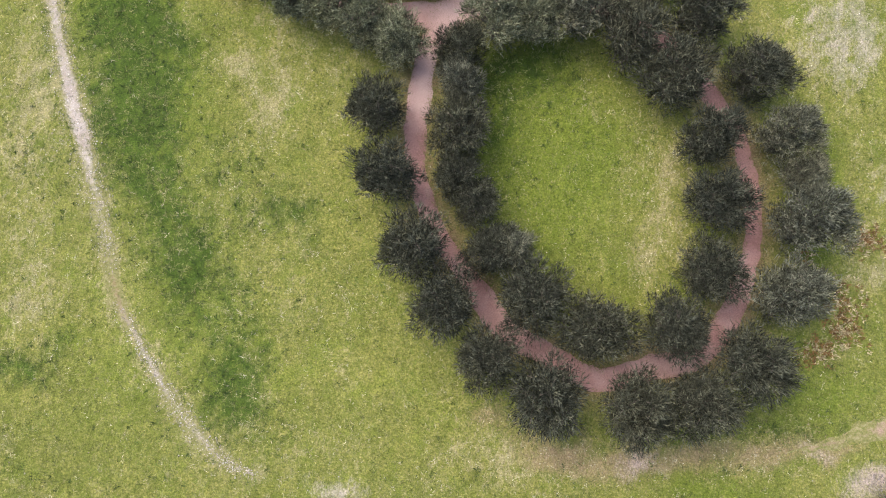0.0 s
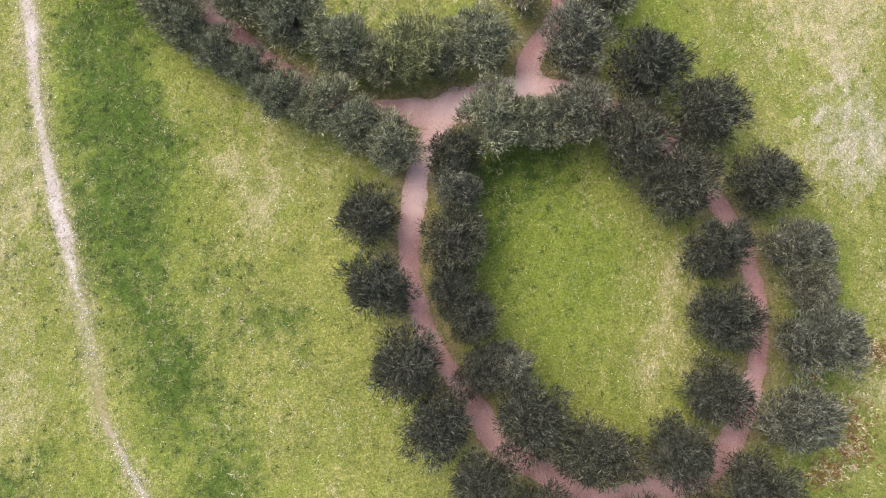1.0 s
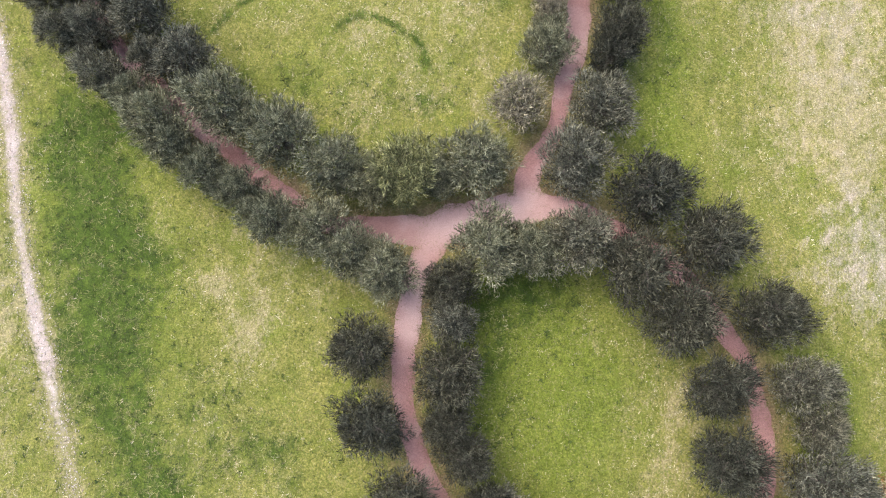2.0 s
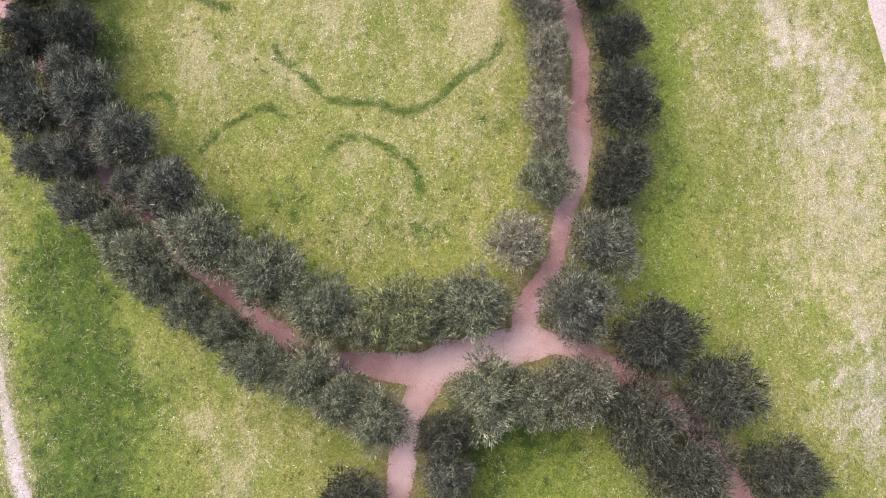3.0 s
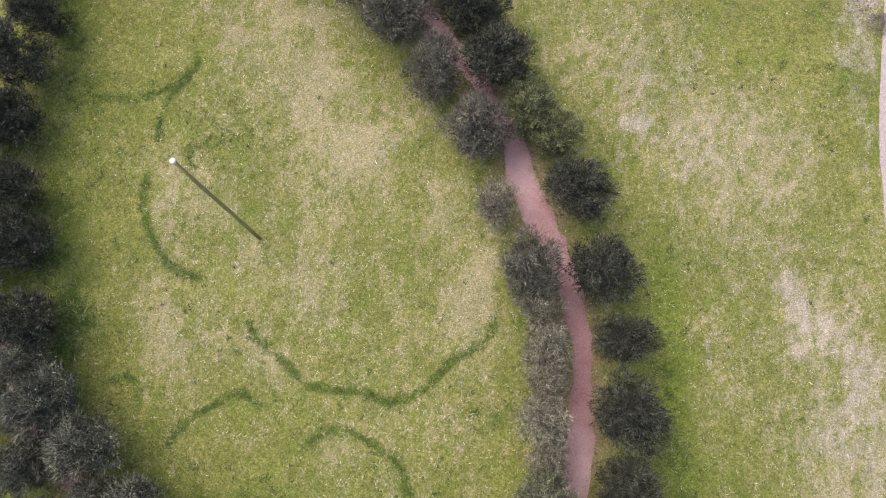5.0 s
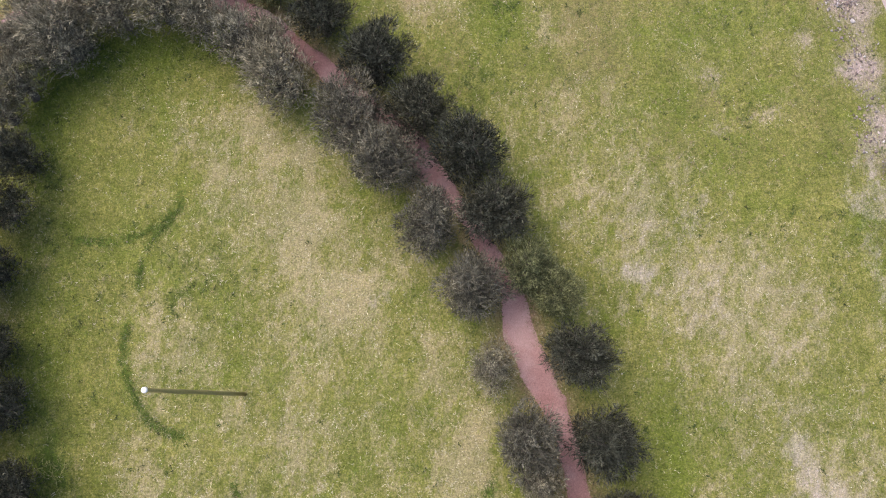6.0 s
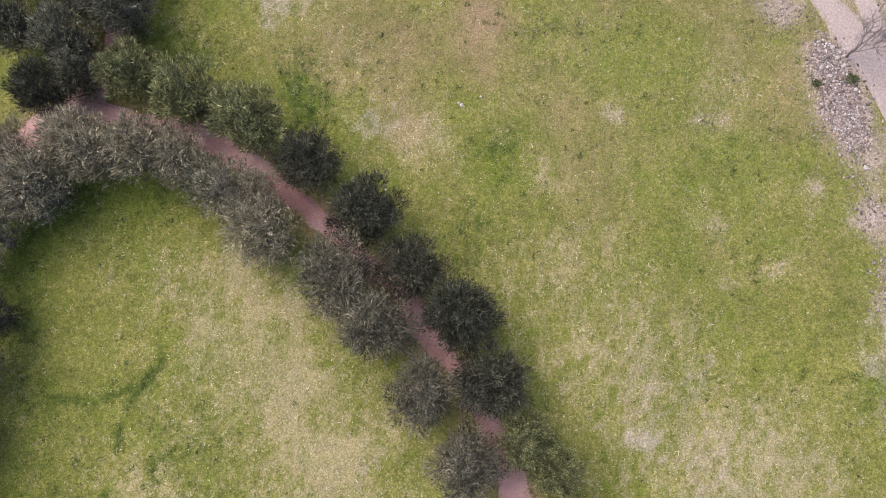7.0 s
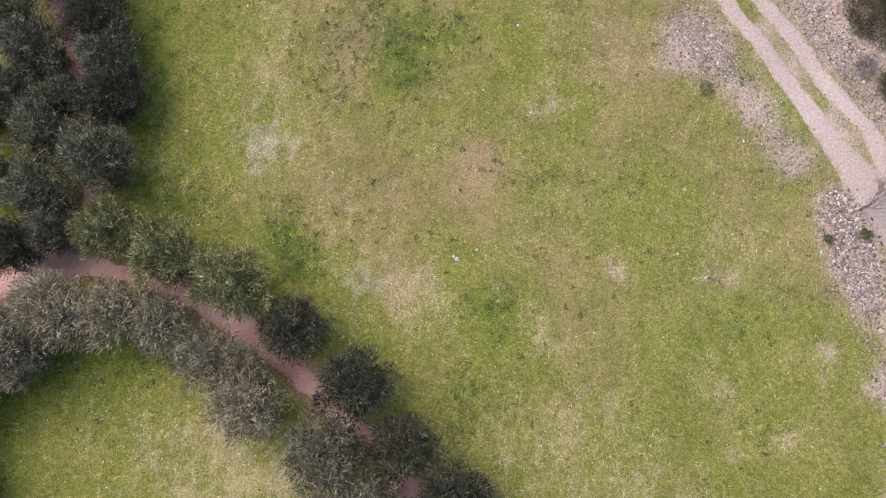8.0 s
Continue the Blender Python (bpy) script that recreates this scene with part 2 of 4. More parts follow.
NORTH_PATH = [
    (3.6, 20.2, 1.3), (4.5, 21.2, 1.7), (4.7, 22.6, 1.4), (5.9, 24.4, 1.0), (6.4, 26.2, 0.95), (7.3, 30.2, 1.4), (7.5, 32.8, 1.1), (7.6, 34.9, 1.1), (7.2, 37.2, 1.2), (6.7, 39.0, 1.15), (5.8, 40.8, 1.5),
    (5.0, 43.0, 1.5), (4.6, 44.9, 1.25), (3.8, 46.2, 1.1), (2.7, 48.3, 0.9), (0.7, 50.8, 1.4), (-0.1, 52.2, 1.05), (-1.9, 53.7, 0.85), (-4.0, 55.6, 1.2), (-5.7, 57.0, 1.2), (-7.6, 58.4, 1.5), (-10.0, 59.8, 1.2),
    (-12.0, 60.4, 1.0), (-13.4, 60.7, 0.95), (-15.4, 61.0, 1.6), (-16.9, 60.5, 1.95), (-18.2, 59.6, 1.7), (-19.5, 59.0, 1.2), (-20.8, 57.9, 1.1), (-22.4, 55.0, 1.0), (-23.2, 50.0, 0.9), (-23.3, 45.5, 0.82),
]
CORNER_PATH = [
    (-16.6, 60.9, 1.5), (-15.4, 61.8, 1.7), (-14.7, 63.1, 1.0), (-14.3, 64.8, 1.05), (-15.0, 68.4, 0.85), (-15.9, 72.0, 1.05), (-17.0, 74.8, 0.9), (-17.6, 80.0, 0.9),
]
GRAVEL_TRAIL = [
    (-36.0, 80.0, 0.6), (-29.0, 56.0, 0.6), (-26.5, 46.0, 0.6), (-24.2, 36.0, 0.8), (-22.4, 29.1, 1.1), (-21.7, 26.2, 1.4), (-21.2, 23.4, 1.25), (-20.8, 21.2, 0.95), (-20.2, 18.8, 0.95), (-19.4, 16.0, 1.2), (-18.6, 13.8, 1.25),
    (-18.0, 11.6, 1.12), (-17.4, 9.9, 1.0), (-16.8, 7.9, 0.8), (-16.4, 6.0, 0.9), (-15.8, 4.5, 0.75), (-14.9, 3.0, 0.48), (-13.8, 1.2, 0.62), (-12.7, -0.3, 0.78), (-11.6, -1.5, 0.9), (-10.3, -2.7, 0.55), (-8.9, -3.3, 0.35),
]
DIRT_TRAIL = [(15.8, -2.2, 0.3), (17.3, -2.0, 0.7), (18.6, -1.7, 0.9), (20.3, -1.2, 1.4), (23.5, 0.2, 1.4), (26.6, 3.0, 1.4)]
ROAD_LINE = [(29.0, -60.0, 2.1), (28.0, -20.0, 2.1), (26.4, 8.0, 2.1), (25.2, 20.0, 2.1), (24.5, 26.0, 2.1), (23.9, 31.0, 2.1), (23.2, 35.2, 2.1), (22.75, 38.0, 2.1), (22.65, 41.5, 2.1), (22.8, 45.0, 2.1), (23.3, 48.5, 2.1), (23.9, 53.0, 2.1), (24.0, 57.0, 2.1), (23.3, 60.0, 2.1), (22.3, 62.6, 2.1)]
WEST_RUT = [
    (22.4, 61.7, 1.5), (21.2, 64.1, 2.0), (20.6, 65.3, 1.4), (19.5, 67.1, 1.05), (18.4, 68.9, 0.98), (17.1, 71.1, 0.98), (15.8, 73.1, 0.98), (11.0, 80.5, 0.98),
]
EAST_RUT = [
    (22.9, 62.6, 1.4), (21.9, 66.4, 1.1), (20.8, 67.9, 1.0), (19.8, 69.4, 0.97), (18.8, 71.2, 0.92), (17.5, 73.1, 0.92), (12.7, 80.7, 0.92),
]
# lines of taller, darker grass that wander over the meadow
GRASS_LINES = [
    [(-14.4, 33.4), (-13.5, 33.6), (-12.9, 33.2), (-12.8, 32.4)],
    [(-10.9, 49.6), (-11.0, 48.8), (-11.5, 48.4)],
    [(-15.9, 47.4), (-14.4, 47.2), (-12.7, 47.6), (-11.3, 48.4)],
    [(-11.4, 48.2), (-12.5, 46.8), (-12.7, 45.0)],
    [(-13.1, 43.4), (-13.2, 41.8), (-12.7, 40.3), (-11.6, 38.7), (-10.1, 38.2)],
    [(-7.9, 36.3), (-7.3, 35.2), (-5.8, 34.0), (-4.8, 33.1), (-2.7, 32.9), (-1.1, 32.4), (0.5, 33.0), (1.6, 34.2), (3.2, 35.1), (3.7, 36.2)],
    [(-11.6, 30.2), (-10.4, 31.6), (-9.1, 32.4), (-8.0, 32.8), (-7.2, 32.2)],
    [(-5.1, 30.3), (-4.4, 30.9), (-3.4, 31.2), (-2.4, 30.8), (-1.1, 30.0), (-0.5, 29.2), (-0.3, 28.2)],
]


# where many feet have bleached the red earth: x, y, reach in x, reach in y, strength
TRODDEN = [
    (0.8, 20.0, 2.2, 1.2, 0.8), (3.8, 20.8, 1.8, 1.0, 0.8), (-0.8, 17.2, 0.8, 1.8, 0.6), (-1.2, 15.6, 0.8, 1.4, 0.7), (-16.4, 60.9, 1.8, 1.2, 0.6), (5.1, 42.8, 0.9, 1.6, 0.3), (-7.4, 58.4, 1.3, 0.8, 0.4),
    (7.4, 30.2, 0.8, 0.9, 0.35), (3.3, 3.2, 1.2, 0.9, 0.25), (10.0, 1.6, 1.6, 0.8, 0.3),
]


def spline(points, step=0.2):
    """A smooth line through the points, as an array of places (and widths) about every step metres."""
    p = np.array(points, float)
    p = np.vstack([2 * p[0] - p[1], p, 2 * p[-1] - p[-2]])
    out = []
    for k in range(1, len(p) - 2):
        n = max(2, int(np.linalg.norm(p[k + 1, :2] - p[k, :2]) / step))
        t = np.linspace(0, 1, n, endpoint=False)[:, None]
        a, b, c, d = p[k - 1], p[k], p[k + 1], p[k + 2]
        out.append(0.5 * (2 * b + (c - a) * t + (2 * a - 5 * b + 4 * c - d) * t ** 2 + (3 * b - a - 3 * c + d) * t ** 3))
    out.append(p[-2][None])
    return np.vstack(out)


ROUTES = [spline(r) for r in (RING_PATH, WEST_PATH, NORTH_PATH, CORNER_PATH, ROAD_LINE, WEST_RUT, EAST_RUT)]
# the two trails are half overgrown: grass stands on most of their width
ROUTES += [spline([(x, y, share * w) for x, y, w in r]) for r, share in ((GRAVEL_TRAIL, 0.35), (DIRT_TRAIL, 0.5))]


def route_gap(x, y, which=slice(None)):
    """Distance to the nearest route's edge, below 0 on a route; of some of the routes only, if so wished."""
    gap = np.full(np.shape(x), 9.0)
    for line in ROUTES[which]:
        for px, py, w in line[::2]:
            near = (np.abs(x - px) < 2.5) & (np.abs(y - py) < 2.5)
            if near.any():
                gap[near] = np.minimum(gap[near], np.hypot(x[near] - px, y[near] - py) - w / 2)
    return gap


# ---- materials ----
def material(name):
    m = bpy.data.materials.new(name)
    m.use_nodes = True
    t = m.node_tree
    return m, t, t.nodes["Principled BSDF"]


def ramp(t, source, stops):
    r = t.nodes.new("ShaderNodeValToRGB")
    while len(r.color_ramp.elements) < len(stops):
        r.color_ramp.elements.new(0.5)
    for e, (p, c) in zip(r.color_ramp.elements, stops):
        e.position, e.color = p, (*c, 1)
    t.links.new(source, r.inputs["Fac"])
    return r.outputs["Color"]


def noise_node(t, scale, detail=4.0, rough=0.6, coords="Object", stretch=None):
    c = t.nodes.new("ShaderNodeTexCoord")
    n = t.nodes.new("ShaderNodeTexNoise")
    n.inputs["Scale"].default_value, n.inputs["Detail"].default_value, n.inputs["Roughness"].default_value = scale, detail, rough
    place = c.outputs[coords]
    if stretch:
        grow = t.nodes.new("ShaderNodeVectorMath")
        grow.operation = "MULTIPLY"
        grow.inputs[1].default_value = stretch
        t.links.new(place, grow.inputs[0])
        place = grow.outputs[0]
    t.links.new(place, n.inputs["Vector"])
    return n.outputs["Fac"]


def mixed(t, fac, a, b, mode="MIX"):
    m = t.nodes.new("ShaderNodeMix")
    m.data_type, m.blend_type = "RGBA", mode
    for socket, v in ((m.inputs["Factor"], fac), (m.inputs["A"], a), (m.inputs["B"], b)):
        if isinstance(v, bpy.types.NodeSocket):
            t.links.new(v, socket)
        elif isinstance(v, tuple):
            socket.default_value = (*v, 1)
        else:
            socket.default_value = v
    return m.outputs["Result"]


def bumped(t, bsdf, height, strength, distance=0.02):
    b = t.nodes.new("ShaderNodeBump")
    b.inputs["Strength"].default_value, b.inputs["Distance"].default_value = strength, distance
    t.links.new(height, b.inputs["Height"])
    t.links.new(b.outputs["Normal"], bsdf.inputs["Normal"])


def dirt_material(name, low, mid, high, scale=1.0, rough=0.95, bump=0.5, stain=None):
    m, t, bsdf = material(name)
    broad = ramp(t, noise_node(t, 0.45 * scale, 6, 0.6), [(0.32, low), (0.5, mid), (0.68, high)])
    grit = ramp(t, noise_node(t, 14 * scale, 6, 0.75), [(0.34, tuple(0.5 * v for v in mid)), (0.5, mid), (0.66, tuple(min(0.9, 1.55 * v) for v in mid))])
    a = t.nodes.new("ShaderNodeAttribute")
    a.attribute_name = "worn"
    c = mixed(t, a.outputs["Fac"], mixed(t, 0.45, broad, grit), stain or (0.55, 0.405, 0.385))
    g = t.nodes.new("ShaderNodeAttribute")
    g.attribute_name = "grown"
    add = t.nodes.new("ShaderNodeMath")
    add.operation = "MULTIPLY_ADD"
    t.links.new(noise_node(t, 4.5, 6, 0.75), add.inputs[0])
    add.inputs[1].default_value = 1.6
    t.links.new(g.outputs["Fac"], add.inputs[2])
    r = t.nodes.new("ShaderNodeMapRange")
    r.inputs["From Min"].default_value, r.inputs["From Max"].default_value = 1.25, 1.75
    t.links.new(add.outputs[0], r.inputs["Value"])
    turf = ramp(t, noise_node(t, 7, 5, 0.7), [(0.3, (0.10, 0.108, 0.028)), (0.5, (0.185, 0.180, 0.060)), (0.7, (0.31, 0.27, 0.16))])
    c = mixed(t, r.outputs["Result"], c, turf)
    fleck = ramp(t, noise_node(t, 30 * scale, 5, 0.8, stretch=(1.4, 0.7, 1.0)), [(0.32, (0.62, 0.60, 0.58)), (0.5, (1.0, 1.0, 1.0)), (0.68, (1.3, 1.3, 1.3))])
    t.links.new(mixed(t, 1.0, c, fleck, "MULTIPLY"), bsdf.inputs["Base Color"])
    bsdf.inputs["Roughness"].default_value = rough
    bumped(t, bsdf, noise_node(t, 22 * scale, 6, 0.7), bump)
    return m


def tinted_material(name, attribute, rough=0.8, spread=0.35):
    """Colour from a mesh attribute, varied piece by piece."""
    m, t, bsdf = material(name)
    a = t.nodes.new("ShaderNodeAttribute")
    a.attribute_name = attribute
    g = t.nodes.new("ShaderNodeNewGeometry")
    v = ramp(t, g.outputs["Random Per Island"], [(0.0, (1 - spread,) * 3), (0.5, (1.0, 1.0, 1.0)), (1.0, (1 + spread,) * 3)])
    t.links.new(mixed(t, 1.0, a.outputs["Color"], v, "MULTIPLY"), bsdf.inputs["Base Color"])
    bsdf.inputs["Roughness"].default_value = rough
    bsdf.inputs["Specular IOR Level"].default_value = 0.25
    return m


def leaf_material(name, dark, mid, pale):
    m, t, bsdf = material(name)
    g = t.nodes.new("ShaderNodeNewGeometry")
    o = t.nodes.new("ShaderNodeObjectInfo")
    leaf = ramp(t, g.outputs["Random Per Island"], [(0.0, dark), (0.5, mid), (0.84, pale), (1.0, tuple(1.3 * v for v in pale))])
    tone = ramp(t, o.outputs["Random"], [(0.0, (0.84, 0.86, 0.88)), (0.5, (1.0, 1.0, 1.0)), (1.0, (1.07, 1.05, 1.0))])
    clump = ramp(t, noise_node(t, 2.4, 3, 0.55), [(0.36, (0.45, 0.46, 0.45)), (0.5, (0.96, 0.96, 0.96)), (0.64, (1.45, 1.43, 1.38))])
    t.links.new(mixed(t, 1.0, mixed(t, 1.0, leaf, tone, "MULTIPLY"), clump, "MULTIPLY"), bsdf.inputs["Base Color"])
    bsdf.inputs["Roughness"].default_value = 0.65
    bsdf.inputs["Specular IOR Level"].default_value = 0.15
    return m


def bark_material(name, dark, pale):
    m, t, bsdf = material(name)
    t.links.new(ramp(t, noise_node(t, 9, 6, 0.7), [(0.3, dark), (0.7, pale)]), bsdf.inputs["Base Color"])
    bsdf.inputs["Roughness"].default_value = 0.9
    bumped(t, bsdf, noise_node(t, 30, 5), 0.6)
    return m


GREEN, LUSH, STRAW, CHALK, EARTH, PINK = (0.150, 0.164, 0.037), (0.060, 0.098, 0.016), (0.290, 0.258, 0.140), (0.37, 0.325, 0.28), (0.255, 0.188, 0.115), (0.40, 0.32, 0.295)


def ground_material():
    """Green turf in which lush, straw-dry, rusty and bare shares break up into specks."""
    m, t, bsdf = material("meadow_soil")
    a = t.nodes.new("ShaderNodeAttribute")
    a.attribute_name = "cover"
    share = t.nodes.new("ShaderNodeSeparateColor")
    t.links.new(a.outputs["Color"], share.inputs["Color"])
    b = t.nodes.new("ShaderNodeAttribute")
    b.attribute_name = "stain"
    stain = t.nodes.new("ShaderNodeSeparateColor")
    t.links.new(b.outputs["Color"], stain.inputs["Color"])

    def broken(value, scale, spread, lo, hi):
        n = noise_node(t, scale, 7, 0.74, stretch=(1.5, 0.75, 1.0))
        add = t.nodes.new("ShaderNodeMath")
        add.operation = "MULTIPLY_ADD"
        t.links.new(n, add.inputs[0])
        add.inputs[1].default_value = spread
        t.links.new(value, add.inputs[2])
        r = t.nodes.new("ShaderNodeMapRange")
        r.inputs["From Min"].default_value, r.inputs["From Max"].default_value = lo + spread / 2, hi + spread / 2
        t.links.new(add.outputs[0], r.inputs["Value"])
        return r.outputs["Result"]

    turf = ramp(t, noise_node(t, 5.5, 6, 0.75), [(0.28, (0.075, 0.090, 0.018)), (0.46, GREEN), (0.60, (0.215, 0.212, 0.065)), (0.74, (0.33, 0.305, 0.16))])
    fresh = ramp(t, noise_node(t, 0.55, 5, 0.7), [(0.47, (0.0, 0.0, 0.0)), (0.68, (0.85, 0.85, 0.85))])
    lively = t.nodes.new("ShaderNodeMath")
    lively.operation = "MAXIMUM"
    t.links.new(fresh, lively.inputs[0])
    t.links.new(broken(stain.outputs["Blue"], 1.6, 1.2, 0.1, 0.9), lively.inputs[1])
    turf = mixed(t, lively.outputs[0], turf, ramp(t, noise_node(t, 6.0, 6, 0.75), [(0.3, (0.080, 0.106, 0.018)), (0.5, (0.126, 0.165, 0.024)), (0.72, (0.210, 0.222, 0.060))]))
    c = mixed(t, broken(share.outputs["Red"], 3.5, 1.2, 0.25, 0.95), turf, LUSH)
    c = mixed(t, broken(share.outputs["Green"], 5.5, 2.9, 0.30, 0.98), c, STRAW)
    c = mixed(t, broken(stain.outputs["Red"], 4.0, 0.9, 0.25, 1.0), c, EARTH)
    c = mixed(t, broken(stain.outputs["Green"], 7.0, 1.8, 0.25, 0.95), c, PINK)
    c = mixed(t, broken(share.outputs["Blue"], 8.0, 1.8, 0.25, 0.95), c, CHALK)
    swell = ramp(t, noise_node(t, 0.3, 4, 0.6), [(0.33, (0.86, 0.90, 0.82)), (0.5, (1.0, 1.0, 1.0)), (0.67, (1.14, 1.11, 1.14))])
    mottle = ramp(t, noise_node(t, 1.5, 4, 0.65, stretch=(1.3, 0.85, 1.0)), [(0.34, (0.84, 0.88, 0.80)), (0.5, (1.0, 1.0, 1.0)), (0.66, (1.12, 1.10, 1.12))])
    c = mixed(t, 1.0, mixed(t, 1.0, c, swell, "MULTIPLY"), mottle, "MULTIPLY")
    speck = ramp(t, noise_node(t, 13, 6, 0.8), [(0.34, (0.46, 0.48, 0.44)), (0.5, (0.96, 0.96, 0.95)), (0.64, (1.6, 1.56, 1.5))])
    t.links.new(mixed(t, 1.0, c, speck, "MULTIPLY"), bsdf.inputs["Base Color"])
    bsdf.inputs["Roughness"].default_value = 0.95
    bsdf.inputs["Specular IOR Level"].default_value = 0.15
    bumped(t, bsdf, noise_node(t, 16, 6, 0.75), 0.8, 0.06)
    return m


M_GROUND = ground_material()
M_GRASS = tinted_material("grass_blades", "tint", 0.75, 0.4)
M_RED = dirt_material("red_trodden_earth", (0.225, 0.105, 0.096), (0.345, 0.195, 0.182), (0.50, 0.365, 0.348))
M_PALE_DIRT = dirt_material("pale_dusty_earth", (0.24, 0.15, 0.11), (0.33, 0.225, 0.175), (0.43, 0.33, 0.28))
M_GRAVEL = dirt_material("pale_gravel", (0.27, 0.22, 0.18), (0.365, 0.315, 0.28), (0.48, 0.435, 0.40), 1.6, bump=0.5, stain=(0.23, 0.145, 0.09))
M_ROAD = dirt_material("dusty_road", (0.29, 0.235, 0.21), (0.345, 0.285, 0.26), (0.40, 0.34, 0.315), 0.6, bump=0.25)
M_STONE = tinted_material("pale_limestone", "tint", 0.85, 0.35)
M_ROCK = dirt_material("pale_rock", (0.34, 0.30, 0.28), (0.46, 0.42, 0.39), (0.58, 0.55, 0.51), 2.0)
M_FLOWER = tinted_material("petals", "tint", 0.6, 0.2)
M_OLIVE = [
    leaf_material("olive_leaf_dark", (0.016, 0.017, 0.012), (0.070, 0.073, 0.051), (0.155, 0.161, 0.118)),
    leaf_material("olive_leaf", (0.046, 0.050, 0.029), (0.190, 0.199, 0.120), (0.365, 0.375, 0.248)),
    leaf_material("olive_leaf_pale", (0.10, 0.092, 0.063), (0.285, 0.262, 0.184), (0.44, 0.412, 0.30)),
    leaf_material("olive_leaf_brownish", (0.055, 0.052, 0.037), (0.178, 0.168, 0.124), (0.272, 0.261, 0.197)),
    leaf_material("olive_leaf_fresh", (0.046, 0.054, 0.023), (0.178, 0.194, 0.090), (0.36, 0.375, 0.19)),
    leaf_material("olive_leaf_grey", (0.028, 0.029, 0.020), (0.132, 0.134, 0.095), (0.285, 0.289, 0.215)),
]
M_BARK = bark_material("olive_bark", (0.06, 0.05, 0.04), (0.20, 0.17, 0.14))
M_TWIG = bark_material("bare_twig", (0.16, 0.135, 0.13), (0.32, 0.28, 0.27))
M_POLE = bark_material("weathered_pole_wood", (0.26, 0.222, 0.078), (0.40, 0.35, 0.135))
M_CAP, _t, _b = material("white_painted_cap")
_t.links.new(ramp(_t, noise_node(_t, 20), [(0.3, (0.74, 0.73, 0.68)), (0.7, (0.84, 0.83, 0.80))]), _b.inputs["Base Color"])
_b.inputs["Roughness"].default_value = 0.5
M_SCRUB = tinted_material("scrub_leaf", "tint", 0.8, 0.5)


# ---- mesh helpers ----
def mesh_from(name, verts, faces, mat, tint=None, layer="tint", smooth=False):
    """A mesh from arrays; faces is an (n, 3) or (n, 4) array; tint gives a colour to each vertex."""
    me = bpy.data.meshes.new(name)
    verts, faces = np.asarray(verts, np.float32), np.asarray(faces, np.int32)
    n, k = faces.shape
    me.vertices.add(len(verts))
    me.vertices.foreach_set("co", verts.ravel())
    me.loops.add(n * k)
    me.loops.foreach_set("vertex_index", faces.ravel())
    me.polygons.add(n)
    me.polygons.foreach_set("loop_start", np.arange(0, n * k, k, dtype=np.int32))
    me.polygons.foreach_set("loop_total", np.full(n, k, np.int32))
    if smooth:
        me.polygons.foreach_set("use_smooth", np.ones(n, bool))
    if tint is not None:
        a = me.attributes.new(layer, "FLOAT_COLOR", "POINT")
        a.data.foreach_set("color", np.hstack([tint, np.ones((len(tint), 1))]).astype(np.float32).ravel())
    me.update(calc_edges=True)
    me.validate()
    me.materials.append(mat)
    return me


def part(name, bm, mat, parent, label=""):
    """Links a bmesh, or a ready mesh, as one part under a thing."""
    if isinstance(bm, bmesh.types.BMesh):
        me = bpy.data.meshes.new(name)
        bm.to_mesh(me)
        bm.free()
        me.materials.append(mat)
    else:
        me = bm
    ob = new(name, me)
    ob.parent = parent
    return tagged(ob, label) if label else ob


def tube(bm, points, radii, sides=7):
    """A tapered limb through the points."""
    rings = []
    for k, (p, r) in enumerate(zip(points, radii)):
        a, b = points[max(0, k - 1)], points[min(len(points) - 1, k + 1)]
        q = (Vector(b) - Vector(a)).to_track_quat("Z", "Y")
        rings.append([bm.verts.new(Vector(p) + q @ Vector((r * math.cos(2 * math.pi * s / sides), r * math.sin(2 * math.pi * s / sides), 0))) for s in range(sides)])
    for lo, hi in zip(rings, rings[1:]):
        for s in range(sides):
            f = bm.faces.new((lo[s], lo[(s + 1) % sides], hi[(s + 1) % sides], hi[s]))
            f.smooth = True
    bm.faces.new(rings[-1])
    bm.faces.new(list(reversed(rings[0])))


